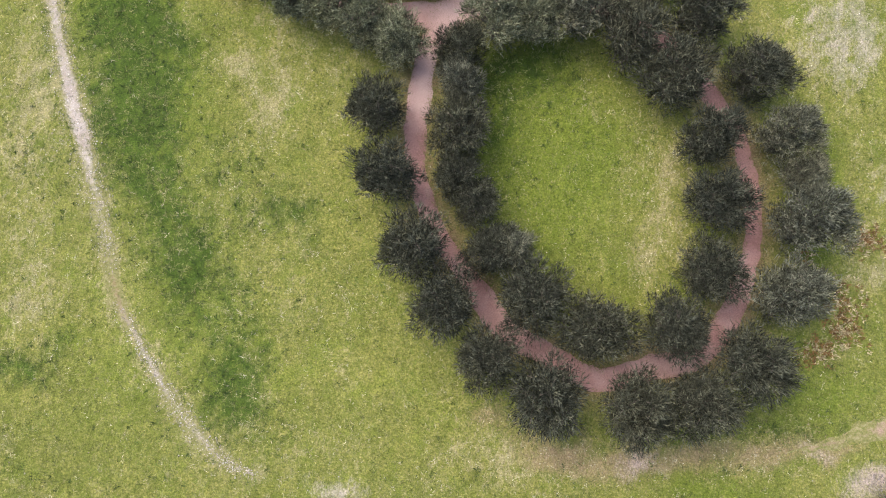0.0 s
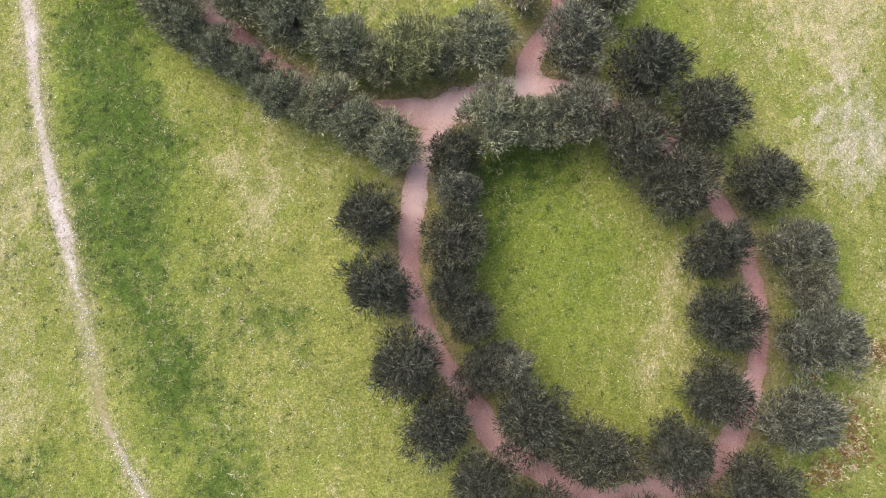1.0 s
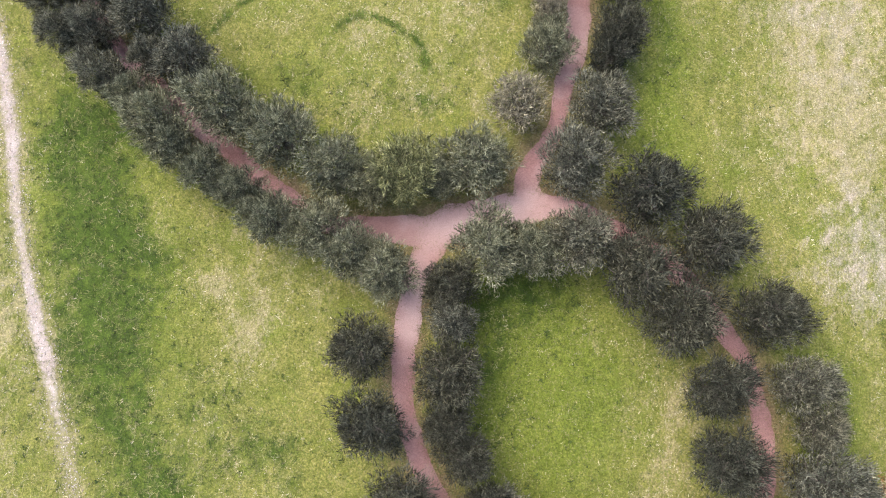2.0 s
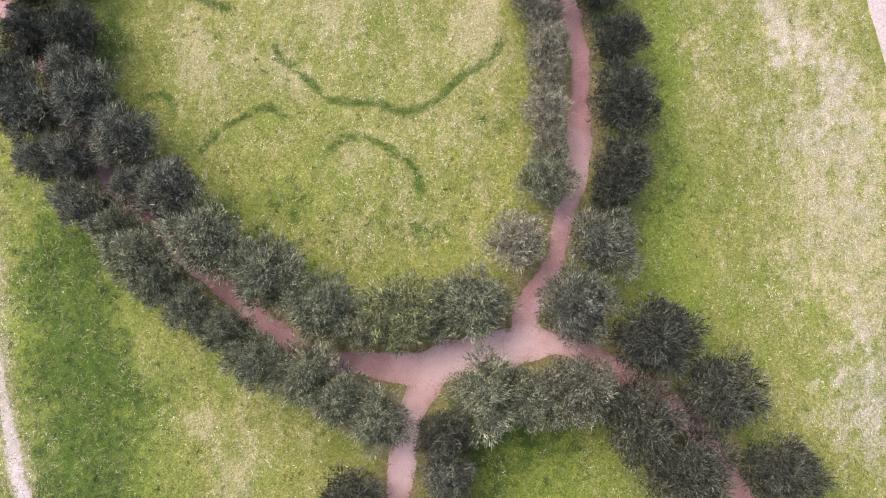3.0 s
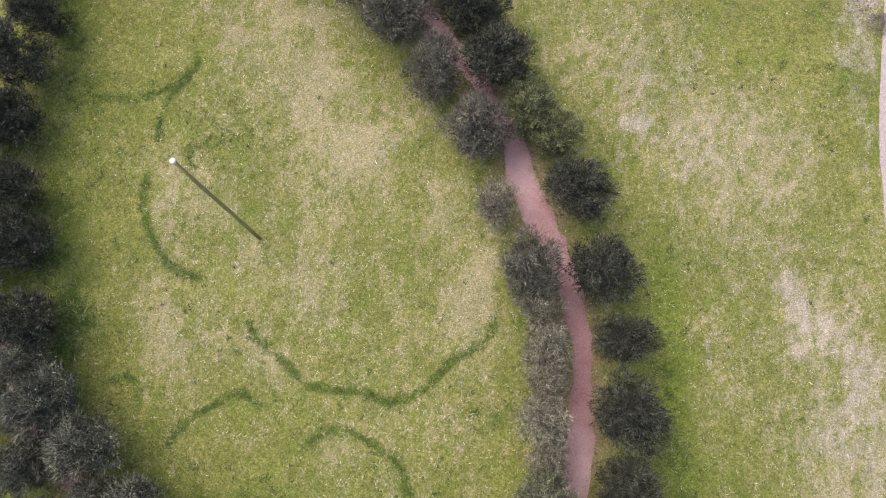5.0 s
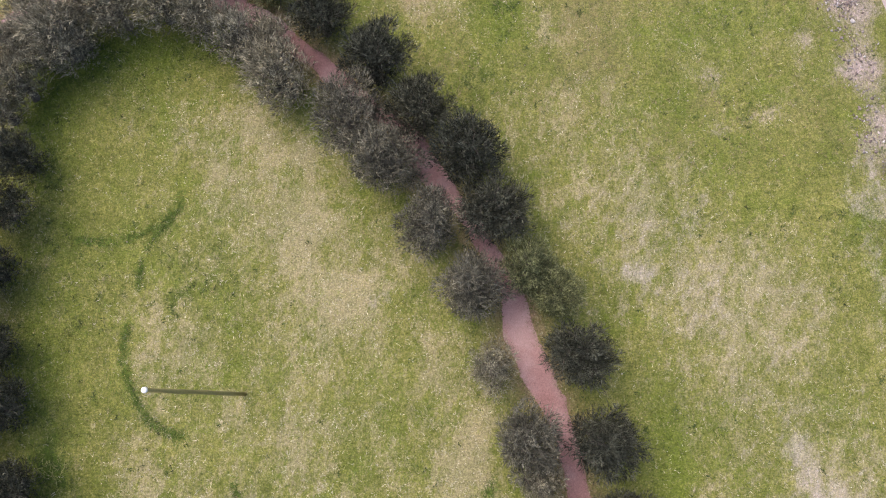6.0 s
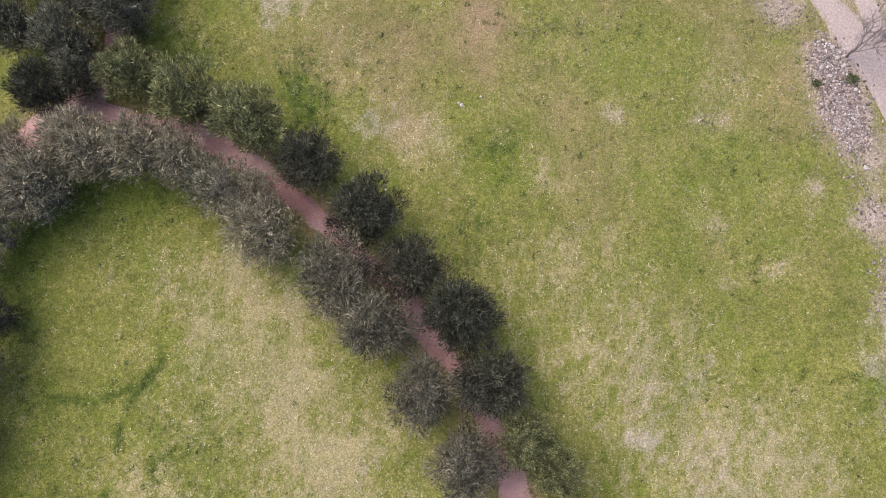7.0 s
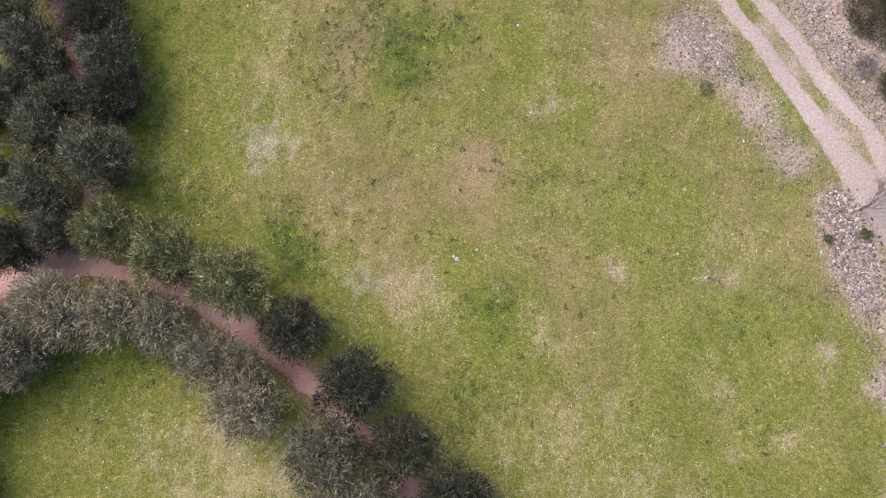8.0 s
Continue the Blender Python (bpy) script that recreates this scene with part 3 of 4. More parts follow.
# ---- ground: one sheet to the horizon ----
def ground_sheet():
    def axis(lo, hi, step):
        core = np.arange(lo, hi + step / 2, step)
        far = np.cumsum(0.6 * 1.32 ** np.arange(27))
        return np.concatenate([lo - far[::-1], core, hi + far])
    xs, ys = axis(-29, 29, 0.28), axis(-10, 82, 0.28)
    gx, gy = np.meshgrid(xs, ys)
    x, y = gx.ravel(), gy.ravel()
    z = ground_z(x, y)
    n, m = len(xs), len(ys)
    i = (np.arange(m - 1)[:, None] * n + np.arange(n - 1)[None]).ravel()
    faces = np.stack([i, i + 1, i + n + 1, i + n], 1)
    lush, dry, bare, rust = meadow(x, y)
    near = (np.abs(x) < 26) & (y > -8) & (y < 78)
    beside = np.zeros(len(x))
    beside[near] = 0.95 * np.exp(-np.clip(route_gap(x[near], y[near], slice(4)), 0, 9) / 1.0)
    worn = np.zeros(len(x))
    worn[near] = 0.8 * np.exp(-np.clip(route_gap(x[near], y[near], slice(7, 8)), 0, 9) / 0.5)
    dry = np.clip(dry + worn * (0.3 + 1.4 * cloud(x, y, 0.5, 28)), 0, 1)
    rust = np.maximum(rust, beside * (0.4 + 1.0 * cloud(x, y, 0.8, 27)))
    me = mesh_from("ground", np.stack([x, y, z], 1), faces, M_GROUND, np.stack([lush, dry, bare], 1), "cover", True)
    stain = me.attributes.new("stain", "FLOAT_COLOR", "POINT")
    stain.data.foreach_set("color", np.stack([rust, patches(x, y, STONY, STONY_VERGE), patches(x, y, FRESH_SOUTH, FRESH_NORTH), rust * 0 + 1], 1).astype(np.float32).ravel())
    return tagged(new("ground", me), "sunlit spring meadow ground with green and straw patches", "ground", kind="structure")


ground_sheet()


def ribbon(name, points, mat, label, category, seed, ragged=0.18, lift=0.03, overgrown=0.0):
    """A trodden way along a smooth line, with a ragged edge that sinks into the soil."""
    line = spline(points, 0.12)
    d = np.gradient(line[:, :2], axis=0)
    d /= np.linalg.norm(d, axis=1)[:, None] + 1e-9
    side = np.stack([-d[:, 1], d[:, 0]], 1)
    cols = np.array([-1, -0.9, -0.75, -0.4, 0, 0.4, 0.75, 0.9, 1.0])
    run = np.cumsum(np.r_[0, np.linalg.norm(np.diff(line[:, :2], axis=0), axis=1)])
    half_l = line[:, 2] / 2 * (1 + ragged * 1.6 * (cloud(run, run * 0 + 3, 2.4, seed) - 0.5)) + ragged * 0.35 * (value_noise(run / 0.5, run * 0, seed + 1) - 0.5)
    half_r = line[:, 2] / 2 * (1 + ragged * 1.6 * (cloud(run, run * 0 + 9, 2.4, seed + 2) - 0.5)) + ragged * 0.35 * (value_noise(run / 0.5, run * 0, seed + 3) - 0.5)
    verts = []
    for c in cols:
        half = np.where(c < 0, half_r, half_l)[:, None] * 1.06
        p = line[:, :2] + side * half * c
        z = ground_z(p[:, 0], p[:, 1]) + lift * (1 - c ** 4) - 0.03 * c ** 4
        verts.append(np.column_stack([p, z]))
    v = np.stack(verts, 1).reshape(-1, 3)
    n, k = len(line), len(cols)
    i = (np.arange(n - 1)[:, None] * k + np.arange(k - 1)[None]).ravel()
    trodden = patches(v[:, 0], v[:, 1], TRODDEN)
    worn = np.repeat(trodden[:, None], 3, axis=1) if mat == M_RED else None
    if mat == M_GRAVEL:
        worn = np.repeat(np.repeat(np.exp(-((line[:, 1] - 5.6) / 1.7) ** 2)[:, None], k, axis=1).reshape(-1, 1), 3, axis=1)
    me = mesh_from(name, v, np.stack([i, i + k, i + k + 1, i + 1], 1), mat, worn, "worn", True)
    grown = np.abs(cols)[None] ** 2 * (0.6 + overgrown) + (overgrown * (0.3 + 1.2 * cloud(line[:, 0], line[:, 1], 1.7, seed + 6)))[:, None] + 0.25 * (np.abs(cols)[None] > 0.95)
    grown = grown * (1 - 0.8 * trodden.reshape(n, k))
    if mat == M_GRAVEL:
        grown = grown + 0.32 * np.clip((14 - line[:, 1:2]) / 5, 0, 1)
    me.attributes.new("grown", "FLOAT", "POINT").data.foreach_set("value", grown.astype(np.float32).ravel())
    return tagged(new(name, me), label, category, kind="structure")


ribbon("footpath_1", RING_PATH, M_RED, "reddish trodden earth footpath looping between olive trees", "path", 31, ragged=0.42)
ribbon("footpath_2", WEST_PATH, M_RED, "reddish earth footpath between two rows of olive trees", "path", 41, lift=0.034, ragged=0.42)
ribbon("footpath_3", NORTH_PATH, M_RED, "pinkish earth footpath curving between olive rows", "path", 51, lift=0.038, ragged=0.42)
ribbon("footpath_4", CORNER_PATH, M_RED, "narrow reddish footpath under dense olive trees", "path", 61, lift=0.042, ragged=0.42)
ribbon("gravel_trail", GRAVEL_TRAIL, M_GRAVEL, "narrow pale gravel trail worn through the meadow", "trail", 71, 0.55, 0.016, 0.5)
ribbon("dirt_trail", DIRT_TRAIL, M_PALE_DIRT, "faint brown dirt trail half overgrown with grass", "trail", 81, 1.0, 0.010, 0.95)
ribbon("road", ROAD_LINE, M_ROAD, "pale dusty farm road along the meadow", "road", 91, 0.1)
ribbon("wheel_rut_1", WEST_RUT, M_ROAD, "pale dusty wheel rut of a farm road", "road", 95, 0.4, 0.034, 0.16)
ribbon("wheel_rut_2", EAST_RUT, M_ROAD, "pale dusty wheel rut beside a grassy strip", "road", 97, 0.4, 0.038, 0.16)


# ---- olive trees ----
RING_OUTER = [
    (-3.27, 13.95, 1.53, 0), (-2.69, 10.46, 1.61, 0), (-1.45, 6.95, 1.71, 0), (0.02, 4.59, 1.61, 0), (2.05, 1.92, 1.51, 0), (4.73, 0.25, 1.84, 0),
    (8.39, -0.31, 1.8, 0), (11.4, 0.09, 1.67, 0), (13.71, 1.74, 1.78, 0), (15.57, 4.54, 1.66, 5), (16.67, 7.92, 1.73, 5), (16.13, 12.28, 1.37, 5),
    (16.94, 10.37, 1.15, 5),
]
RING_INNER = [
    (0.72, 16.86, 1.29, 0), (0.99, 15.28, 1.17, 5), (0.6, 12.95, 1.6, 0), (0.59, 10.54, 1.21, 0), (1.42, 9.26, 1.2, 0), (2.01, 7.01, 1.29, 0),
    (2.99, 6.9, 1.24, 5), (4.17, 4.68, 1.68, 0), (6.98, 3.07, 1.76, 0), (10.59, 3.32, 1.6, 0), (12.26, 5.71, 1.52, 0), (12.9, 8.94, 1.65, 0),
    (12.52, 12.18, 1.52, 0), (11.19, 15.15, 1.81, 0), (14.91, 15.18, 1.64, 0),
]
FORK_ROWS = [
    (2.56, 18.48, 1.65, 1), (4.93, 18.52, 1.31, 1), (6.64, 18.9, 1.59, 5), (9.03, 17.48, 1.8, 0), (9.79, 21.11, 1.86, 0), (12.53, 18.67, 1.8, 0),
    (6.57, 22.27, 1.68, 5),
]
WEST_ROWS = [
    (-2.0, 17.48, 1.35, 1), (-3.58, 18.3, 1.3, 1), (-5.45, 19.45, 1.37, 1), (-7.52, 20.08, 1.27, 1), (-8.99, 21.3, 1.07, 1), (-10.66, 22.38, 1.13, 1),
    (-12.36, 23.41, 1.08, 1), (-13.06, 24.49, 1.49, 1), (-14.37, 26.34, 1.09, 1), (-15.82, 27.24, 1.3, 5), (-16.71, 29.61, 1.21, 5), (-18.25, 29.63, 1.16, 5),
    (-18.91, 32.24, 1.55, 5), (2.01, 22.64, 1.59, 1), (-1.23, 22.16, 1.6, 4), (-2.85, 21.72, 1.05, 1), (-4.57, 22.29, 1.5, 1), (-7.01, 23.99, 1.67, 1),
    (-9.93, 25.62, 1.69, 1), (-12.05, 27.88, 1.51, 5), (-13.85, 28.28, 0.99, 5), (-14.16, 30.67, 1.53, 5), (-15.98, 32.46, 1.55, 5), (-17.22, 34.2, 1.24, 5),
    (-17.28, 36.15, 1.42, 0), (-19.53, 35.76, 1.36, 0), (0.39, 21.9, 1.05, 1),
]
NORTH_ROWS = [
    (9.09, 32.06, 1.61, 0), (9.02, 28.99, 1.33, 0), (8.4, 27.86, 1.22, 0), (7.72, 25.28, 1.5, 5), (5.54, 28.23, 1.28, 1), (4.3, 25.45, 1.36, 2),
    (5.47, 31.79, 1.12, 2), (5.67, 34.81, 1.13, 2), (5.06, 38.05, 1.41, 3), (3.61, 41.16, 0.97, 2), (2.88, 44.45, 1.46, 3), (9.03, 35.13, 1.23, 0),
    (8.2, 38.19, 1.55, 0), (7.3, 41.52, 1.53, 0), (6.49, 44.17, 1.09, 4), (5.23, 45.45, 1.2, 4), (5.55, 36.3, 0.9, 2), (5.6, 33.3, 0.85, 2),
    (5.6, 30.0, 0.85, 2),
]
FAR_WEST = [
    (-18.95, 45.47, 1.48, 0), (-18.8, 42.31, 1.39, 0), (-18.15, 39.56, 1.5, 0), (-20.53, 38.84, 1.87, 0), (-20.89, 42.12, 1.91, 0), (-21.12, 45.52, 1.93, 0),
    (-20.15, 33.09, 1.81, 0), (-18.34, 50.9, 1.24, 0), (-19.09, 48.53, 1.68, 0), (-19.47, 53.36, 1.56, 2),
]
ARC_ROWS = [
    (-17.65, 58.45, 1.17, 2), (-16.71, 56.78, 1.16, 2), (-18.54, 56.28, 1.26, 2), (4.06, 47.9, 1.62, 0), (2.73, 50.75, 1.65, 0), (0.6, 52.95, 1.47, 0),
    (-1.6, 55.25, 1.6, 0), (-4.09, 57.58, 1.47, 0), (-6.69, 59.64, 1.59, 4), (-9.58, 60.97, 1.51, 4), (-12.52, 62.17, 1.32, 4), (0.98, 47.49, 1.38, 3),
    (-0.9, 50.29, 1.55, 3), (-2.88, 52.44, 1.52, 3), (-5.77, 54.45, 1.49, 2), (-8.1, 56.43, 1.37, 2), (-10.17, 57.98, 1.24, 2), (-11.99, 58.53, 1.44, 2),
    (-14.1, 58.25, 1.44, 2), (-16.04, 57.19, 1.25, 2), (-16.58, 56.59, 1.53, 2), (-6.7, 55.98, 1.09, 2), (-15.2, 58.7, 1.35, 2), (-18.53, 54.51, 1.21, 2),
]
CORNER = [
    (-15.35, 62.2, 1.15, 5), (-13.28, 65.46, 1.55, 5), (-15.67, 66.39, 1.46, 5), (-15.79, 63.61, 1.49, 5), (-12.61, 68.27, 1.37, 0), (-12.99, 69.9, 1.38, 5),
    (-13.73, 71.99, 1.5, 0), (-16.37, 70.25, 1.44, 5), (-17.53, 72.08, 1.35, 5), (-16.71, 61.42, 1.28, 0), (-18.72, 64.82, 1.5, 5), (-19.2, 68.0, 1.53, 5),
    (-17.42, 68.37, 1.28, 5), (-15.33, 68.33, 1.17, 5), (-17.38, 74.63, 1.58, 5), (-14.42, 74.55, 1.57, 5),
]


def one_blade(base, way, length, width, side):
    """Single pointed blades or leaves: arrays of places, directions, lengths, widths and side directions."""
    s = side * (0.5 * width)[:, None]
    v = np.stack([base - s, base + s, base + way * length[:, None]], 1).reshape(-1, 3)
    i = np.arange(len(base)) * 3
    return v, np.stack([i, i + 1, i + 2], 1)


def unit(v):
    return v / (np.linalg.norm(v, axis=1)[:, None] + 1e-9)


def olive_parts(seed, shoots, gaps):
    """Trunk with limbs, and a crown of separate bushy heads of upright feathery shoots, about 1.5 m in reach and 4 m high."""
    rng = np.random.default_rng(seed)
    bm = bmesh.new()
    top = Vector((rng.uniform(-0.1, 0.1), rng.uniform(-0.1, 0.1), 0.95))
    tube(bm, [(0, 0, -0.2), (0.03, -0.02, 0.3), (top.x * 0.6, top.y * 0.6, 0.65), top], [0.24, 0.17, 0.14, 0.13], 9)
    heads = []
    for tier, (count, reach, low, high) in enumerate(((7, 0.62, 0.5, 1.2), (9, 0.95, 1.7, 2.7), (7, 0.60, 2.2, 3.1), (3, 0.24, 2.6, 3.5))):
        turn = rng.uniform(0, 6.28)
        for k in range(count):
            if rng.uniform() < gaps:
                continue
            a = turn + 2 * math.pi * (k + rng.uniform(-0.22, 0.22)) / count
            d = reach * rng.uniform(0.78, 1.18)
            heads.append((d * math.cos(a), d * math.sin(a), rng.uniform(low, high), rng.uniform(0.36, 0.60)))
    for x, y, z, r in heads:
        m = Vector((x * 0.5, y * 0.5, 0.95 + (z - 0.95) * 0.55)) + Vector(rng.uniform(-0.1, 0.1, 3))
        tube(bm, [top, m, (x, y, z)], [0.06, 0.035, 0.012], 6)
        for _ in range(3):
            w = Vector(rng.normal(0, 1, 3)).normalized()
            w.z = abs(w.z) * 0.7
            tube(bm, [(x * 0.85, y * 0.85, z - 0.15), Vector((x, y, z)) + w * r * 0.5, Vector((x, y, z)) + w * r * 1.05], [0.025, 0.016, 0.006], 4)
    area = sum(r * r for _, _, _, r in heads)
    pb, pw, pl, pwid = [], [], [], []
    for x, y, z, r in heads:
        n = int(shoots * r * r / area)
        d = unit(rng.normal(0, 1, (n, 3)) + np.array([0, 0, 0.55]))
        d[:, 2] = np.where(d[:, 2] < -0.3, -d[:, 2], d[:, 2])
        lump = 0.58 + 0.8 * value_noise(d[:, 0] * 2.2 + 5 * x + 20, d[:, 1] * 2.2 + 5 * y + 3 * d[:, 2] + 20, seed)
        base = np.array([x, y, z]) + d * np.array([1, 1, 0.85]) * (r * rng.uniform(0.15, 1.0, n) ** 0.5 * lump)[:, None]
        out = np.array([x, y, 0.0]) / 1.2
        way = unit(0.6 * d + 0.25 * out + np.array([0, 0, 0.72]) + rng.normal(0, 0.32, (n, 3)))
        long = rng.uniform(0.13, 0.36, n)
        pb.append(base), pw.append(way), pl.append(long), pwid.append(rng.uniform(0.022, 0.036, n))
        for along_it in (0.1, 0.5):
            pb.append(base + way * (long * along_it)[:, None])
            pw.append(unit(way + rng.normal(0, 0.42, (n, 3))))
            pl.append(long * rng.uniform(0.35, 0.7, n))
            pwid.append(rng.uniform(0.018, 0.030, n))
    b, w, l, wd = np.vstack(pb), np.vstack(pw), np.concatenate(pl), np.concatenate(pwid)
    s = unit(np.cross(w, rng.normal(0, 1, w.shape) + np.array([0, 0, 0.6])))
    return bm, one_blade(b, w, l, wd, s)


OLIVE_KINDS = []
for kind_no, (shoots, gaps) in enumerate(((6600, 0.02), (6600, 0.02), (3700, 0.06), (5400, 0.04), (6300, 0.04), (6400, 0.03))):
    variants = []
    for v in range(3):
        trunk_bm, (cv, cf) = olive_parts(100 + 10 * kind_no + v, shoots, gaps)
        trunk = bpy.data.meshes.new("trunk")
        trunk_bm.to_mesh(trunk)
        trunk_bm.free()
        trunk.materials.append(M_BARK)
        variants.append((trunk, mesh_from("crown", cv, cf, M_OLIVE[kind_no])))
    OLIVE_KINDS.append(variants)
OLIVE_LABELS = [
    "dense dark grey-green olive tree beside the red footpath",
    "silvery grey-green olive tree beside the red footpath",
    "thin pale olive tree with a see-through crown by the path",
    "grey-brown olive tree with a loose crown over the path",
    "fresh green olive tree at the footpath's edge",
    "dense grey olive tree with upright shoots by the path",
]
tree_rng = random.Random(5)


def olive_tree(x, y, reach, kind_no, group):
    tree = new("olive_tree")
    trunk, crown = tree_rng.choice(OLIVE_KINDS[int(kind_no)])
    part("trunk", trunk, None, tree)
    part("crown", crown, None, tree)
    s = reach / 1.36 * (1.02, 1.05, 1.16, 1.13, 1.08, 1.05)[int(kind_no)]
    broad = tree_rng.uniform(0.92, 1.12)
    tree.matrix_world = pose(x, y, spot(x, y), tree_rng.uniform(-4, 4), tree_rng.uniform(-4, 4), tree_rng.uniform(0, 360)) @ Matrix.Diagonal((s * broad, s / broad, 0.45 + 0.55 * s, 1))
    return tagged(tree, OLIVE_LABELS[int(kind_no)], "olive tree", group)


for rows, group in (
    (RING_OUTER, "olive trees outside the ring path"), (RING_INNER, "olive trees inside the ring path"), (FORK_ROWS, "olive trees at the fork"),
    (WEST_ROWS, "olive trees along the west path"), (NORTH_ROWS, "olive trees along the north path"), (FAR_WEST, "olive trees on the meadow's west edge"),
    (ARC_ROWS, "olive trees along the upper arc"), (CORNER, "olive trees in the corner grove"),
):
    for x, y, reach, kind_no in rows:
        olive_tree(x, y, reach, kind_no, group)


# ---- the tall pole ----
def wooden_pole(x, y):
    pole = new("wooden_pole")
    pole.location = (x, y, spot(x, y))
    bm = bmesh.new()
    tube(bm, [(0, 0, -0.5), (0.01, 0, 3), (0.0, 0.01, 6), (-0.01, 0, 9), (0, 0, 12.3)], [0.10, 0.097, 0.092, 0.087, 0.082], 14)
    part("post", bm, M_POLE, pole, "dark weathered wooden post")
    bm = bmesh.new()
    tube(bm, [(0, 0, 12.27), (0, 0, 12.33), (0, 0, 12.36), (0, 0, 12.375)], [0.098, 0.098, 0.08, 0.03], 14)
    part("cap", bm, M_CAP, pole, "small white cap")
    tagged(pole, "tall slim wooden pole with a white cap on the meadow", "pole")


wooden_pole(-7.47, 40.08)


# ---- grass ----
TUFT_GREEN, TUFT_LIGHT, TUFT_DARK, TUFT_STRAW, TUFT_PALE = (0.118, 0.136, 0.029), (0.215, 0.215, 0.084), (0.048, 0.078, 0.014), (0.322, 0.284, 0.155), (0.425, 0.392, 0.285)


def grass_field(count, seed):
    """Places, colours and heights of tufts: each tuft is green, lush, straw or pale by the patch that it stands in."""
    rng = np.random.default_rng(seed)
    x, y = rng.uniform(-25, 25, count), rng.uniform(-7, 77, count)
    gap = route_gap(x, y)
    lush, dry, bare, rust = meadow(x, y)
    stony = patches(x, y, STONY, STONY_VERGE)
    keep = (gap > rng.uniform(-0.2, 0.12, count)) & (rng.uniform(0, 1, count) > 0.8 * np.maximum(bare, stony))
    x, y, lush, dry, rust = x[keep], y[keep], lush[keep], dry[keep], rust[keep]
    pick = rng.uniform(0, 1, len(x))
    c = np.tile(np.array(TUFT_GREEN), (len(x), 1))
    c[pick > 1.25 - 1.3 * cloud(x, y, 1.1, 31)] = TUFT_LIGHT
    fresh = cloud(x, y, 1.8, 32) + 0.35 * patches(x, y, FRESH_SOUTH, FRESH_NORTH)
    c[(fresh > 0.58) & (pick < 0.5)] = (0.106, 0.150, 0.026)
    c[pick < 0.05 + 0.6 * lush] = TUFT_DARK
    pick = rng.uniform(0, 1, len(x))
    c[pick < 0.70 * dry] = TUFT_STRAW
    c[pick < 0.25 * dry] = TUFT_PALE
    c[pick > 1 - 0.4 * rust] = EARTH
    c = c * (0.62 + 0.36 * cloud(x, y, 3.2, 33) + 0.40 * cloud(x, y, 0.7, 34, 3))[:, None]
    # tufts are up to 16 % lighter over the inner meadow
    middle = np.exp(-((x + 5) / 10) ** 4 - ((y - 41) / 14) ** 4)
    return x, y, c * (1 + 0.16 * middle)[:, None], 0.085 + 0.09 * lush + 0.03 * (1 - dry)


def grass_line_tufts(seed):
    rng = np.random.default_rng(seed)
    xs, ys = [], []
    for pts in GRASS_LINES:
        line = spline(pts, 0.03)
        run = np.arange(len(line)) * 0.03
        thick = 0.045 + 0.13 * cloud(run, run * 0, 0.8, 77)
        there = rng.uniform(0, 1, len(line)) < 1.9 * cloud(run, run * 0 + 4, 0.6, 78) - 0.15
        line, thick = np.vstack([line[there]] * 3), np.concatenate([thick[there]] * 3)
        xs.append(line[:, 0] + rng.normal(0, 1, len(line)) * thick)
        ys.append(line[:, 1] + rng.normal(0, 1, len(line)) * thick)
    x, y = np.concatenate(xs), np.concatenate(ys)
    c = np.tile(np.array((0.082, 0.128, 0.020)), (len(x), 1)) * rng.uniform(0.7, 1.4, len(x))[:, None]
    return x, y, c, np.full(len(x), 0.15)


def tufts(name, label, x, y, colour, tall, seed, blades_each=4, category="grass", spread=0.05, upright=0.5, wide=(0.018, 0.036)):
    rng = np.random.default_rng(seed)
    n = len(x)
    z = ground_z(x, y) - 0.01
    b, w, l, wd, tint = [], [], [], [], []
    for k in range(blades_each):
        off = rng.normal(0, spread, (n, 2))
        b.append(np.column_stack([x + off[:, 0], y + off[:, 1], z]))
        w.append(unit(np.column_stack([rng.normal(0, 1, (n, 2)), np.full(n, upright)])))
        l.append(tall * rng.uniform(0.7, 1.6, n))
        wd.append(rng.uniform(*wide, n))
        tint.append(colour * rng.uniform(0.75, 1.3, n)[:, None])
    b, w, l, wd, tint = np.vstack(b), np.vstack(w), np.concatenate(l), np.concatenate(wd), np.vstack(tint)
    s = unit(np.cross(w, np.array([0, 0, 1.0]) + rng.normal(0, 0.3, w.shape)))
    v, f = one_blade(b, w, l, wd, s)
    return tagged(new(name, mesh_from(name, v, f, M_GRASS, np.repeat(tint, 3, axis=0))), label, category, kind="stuff")


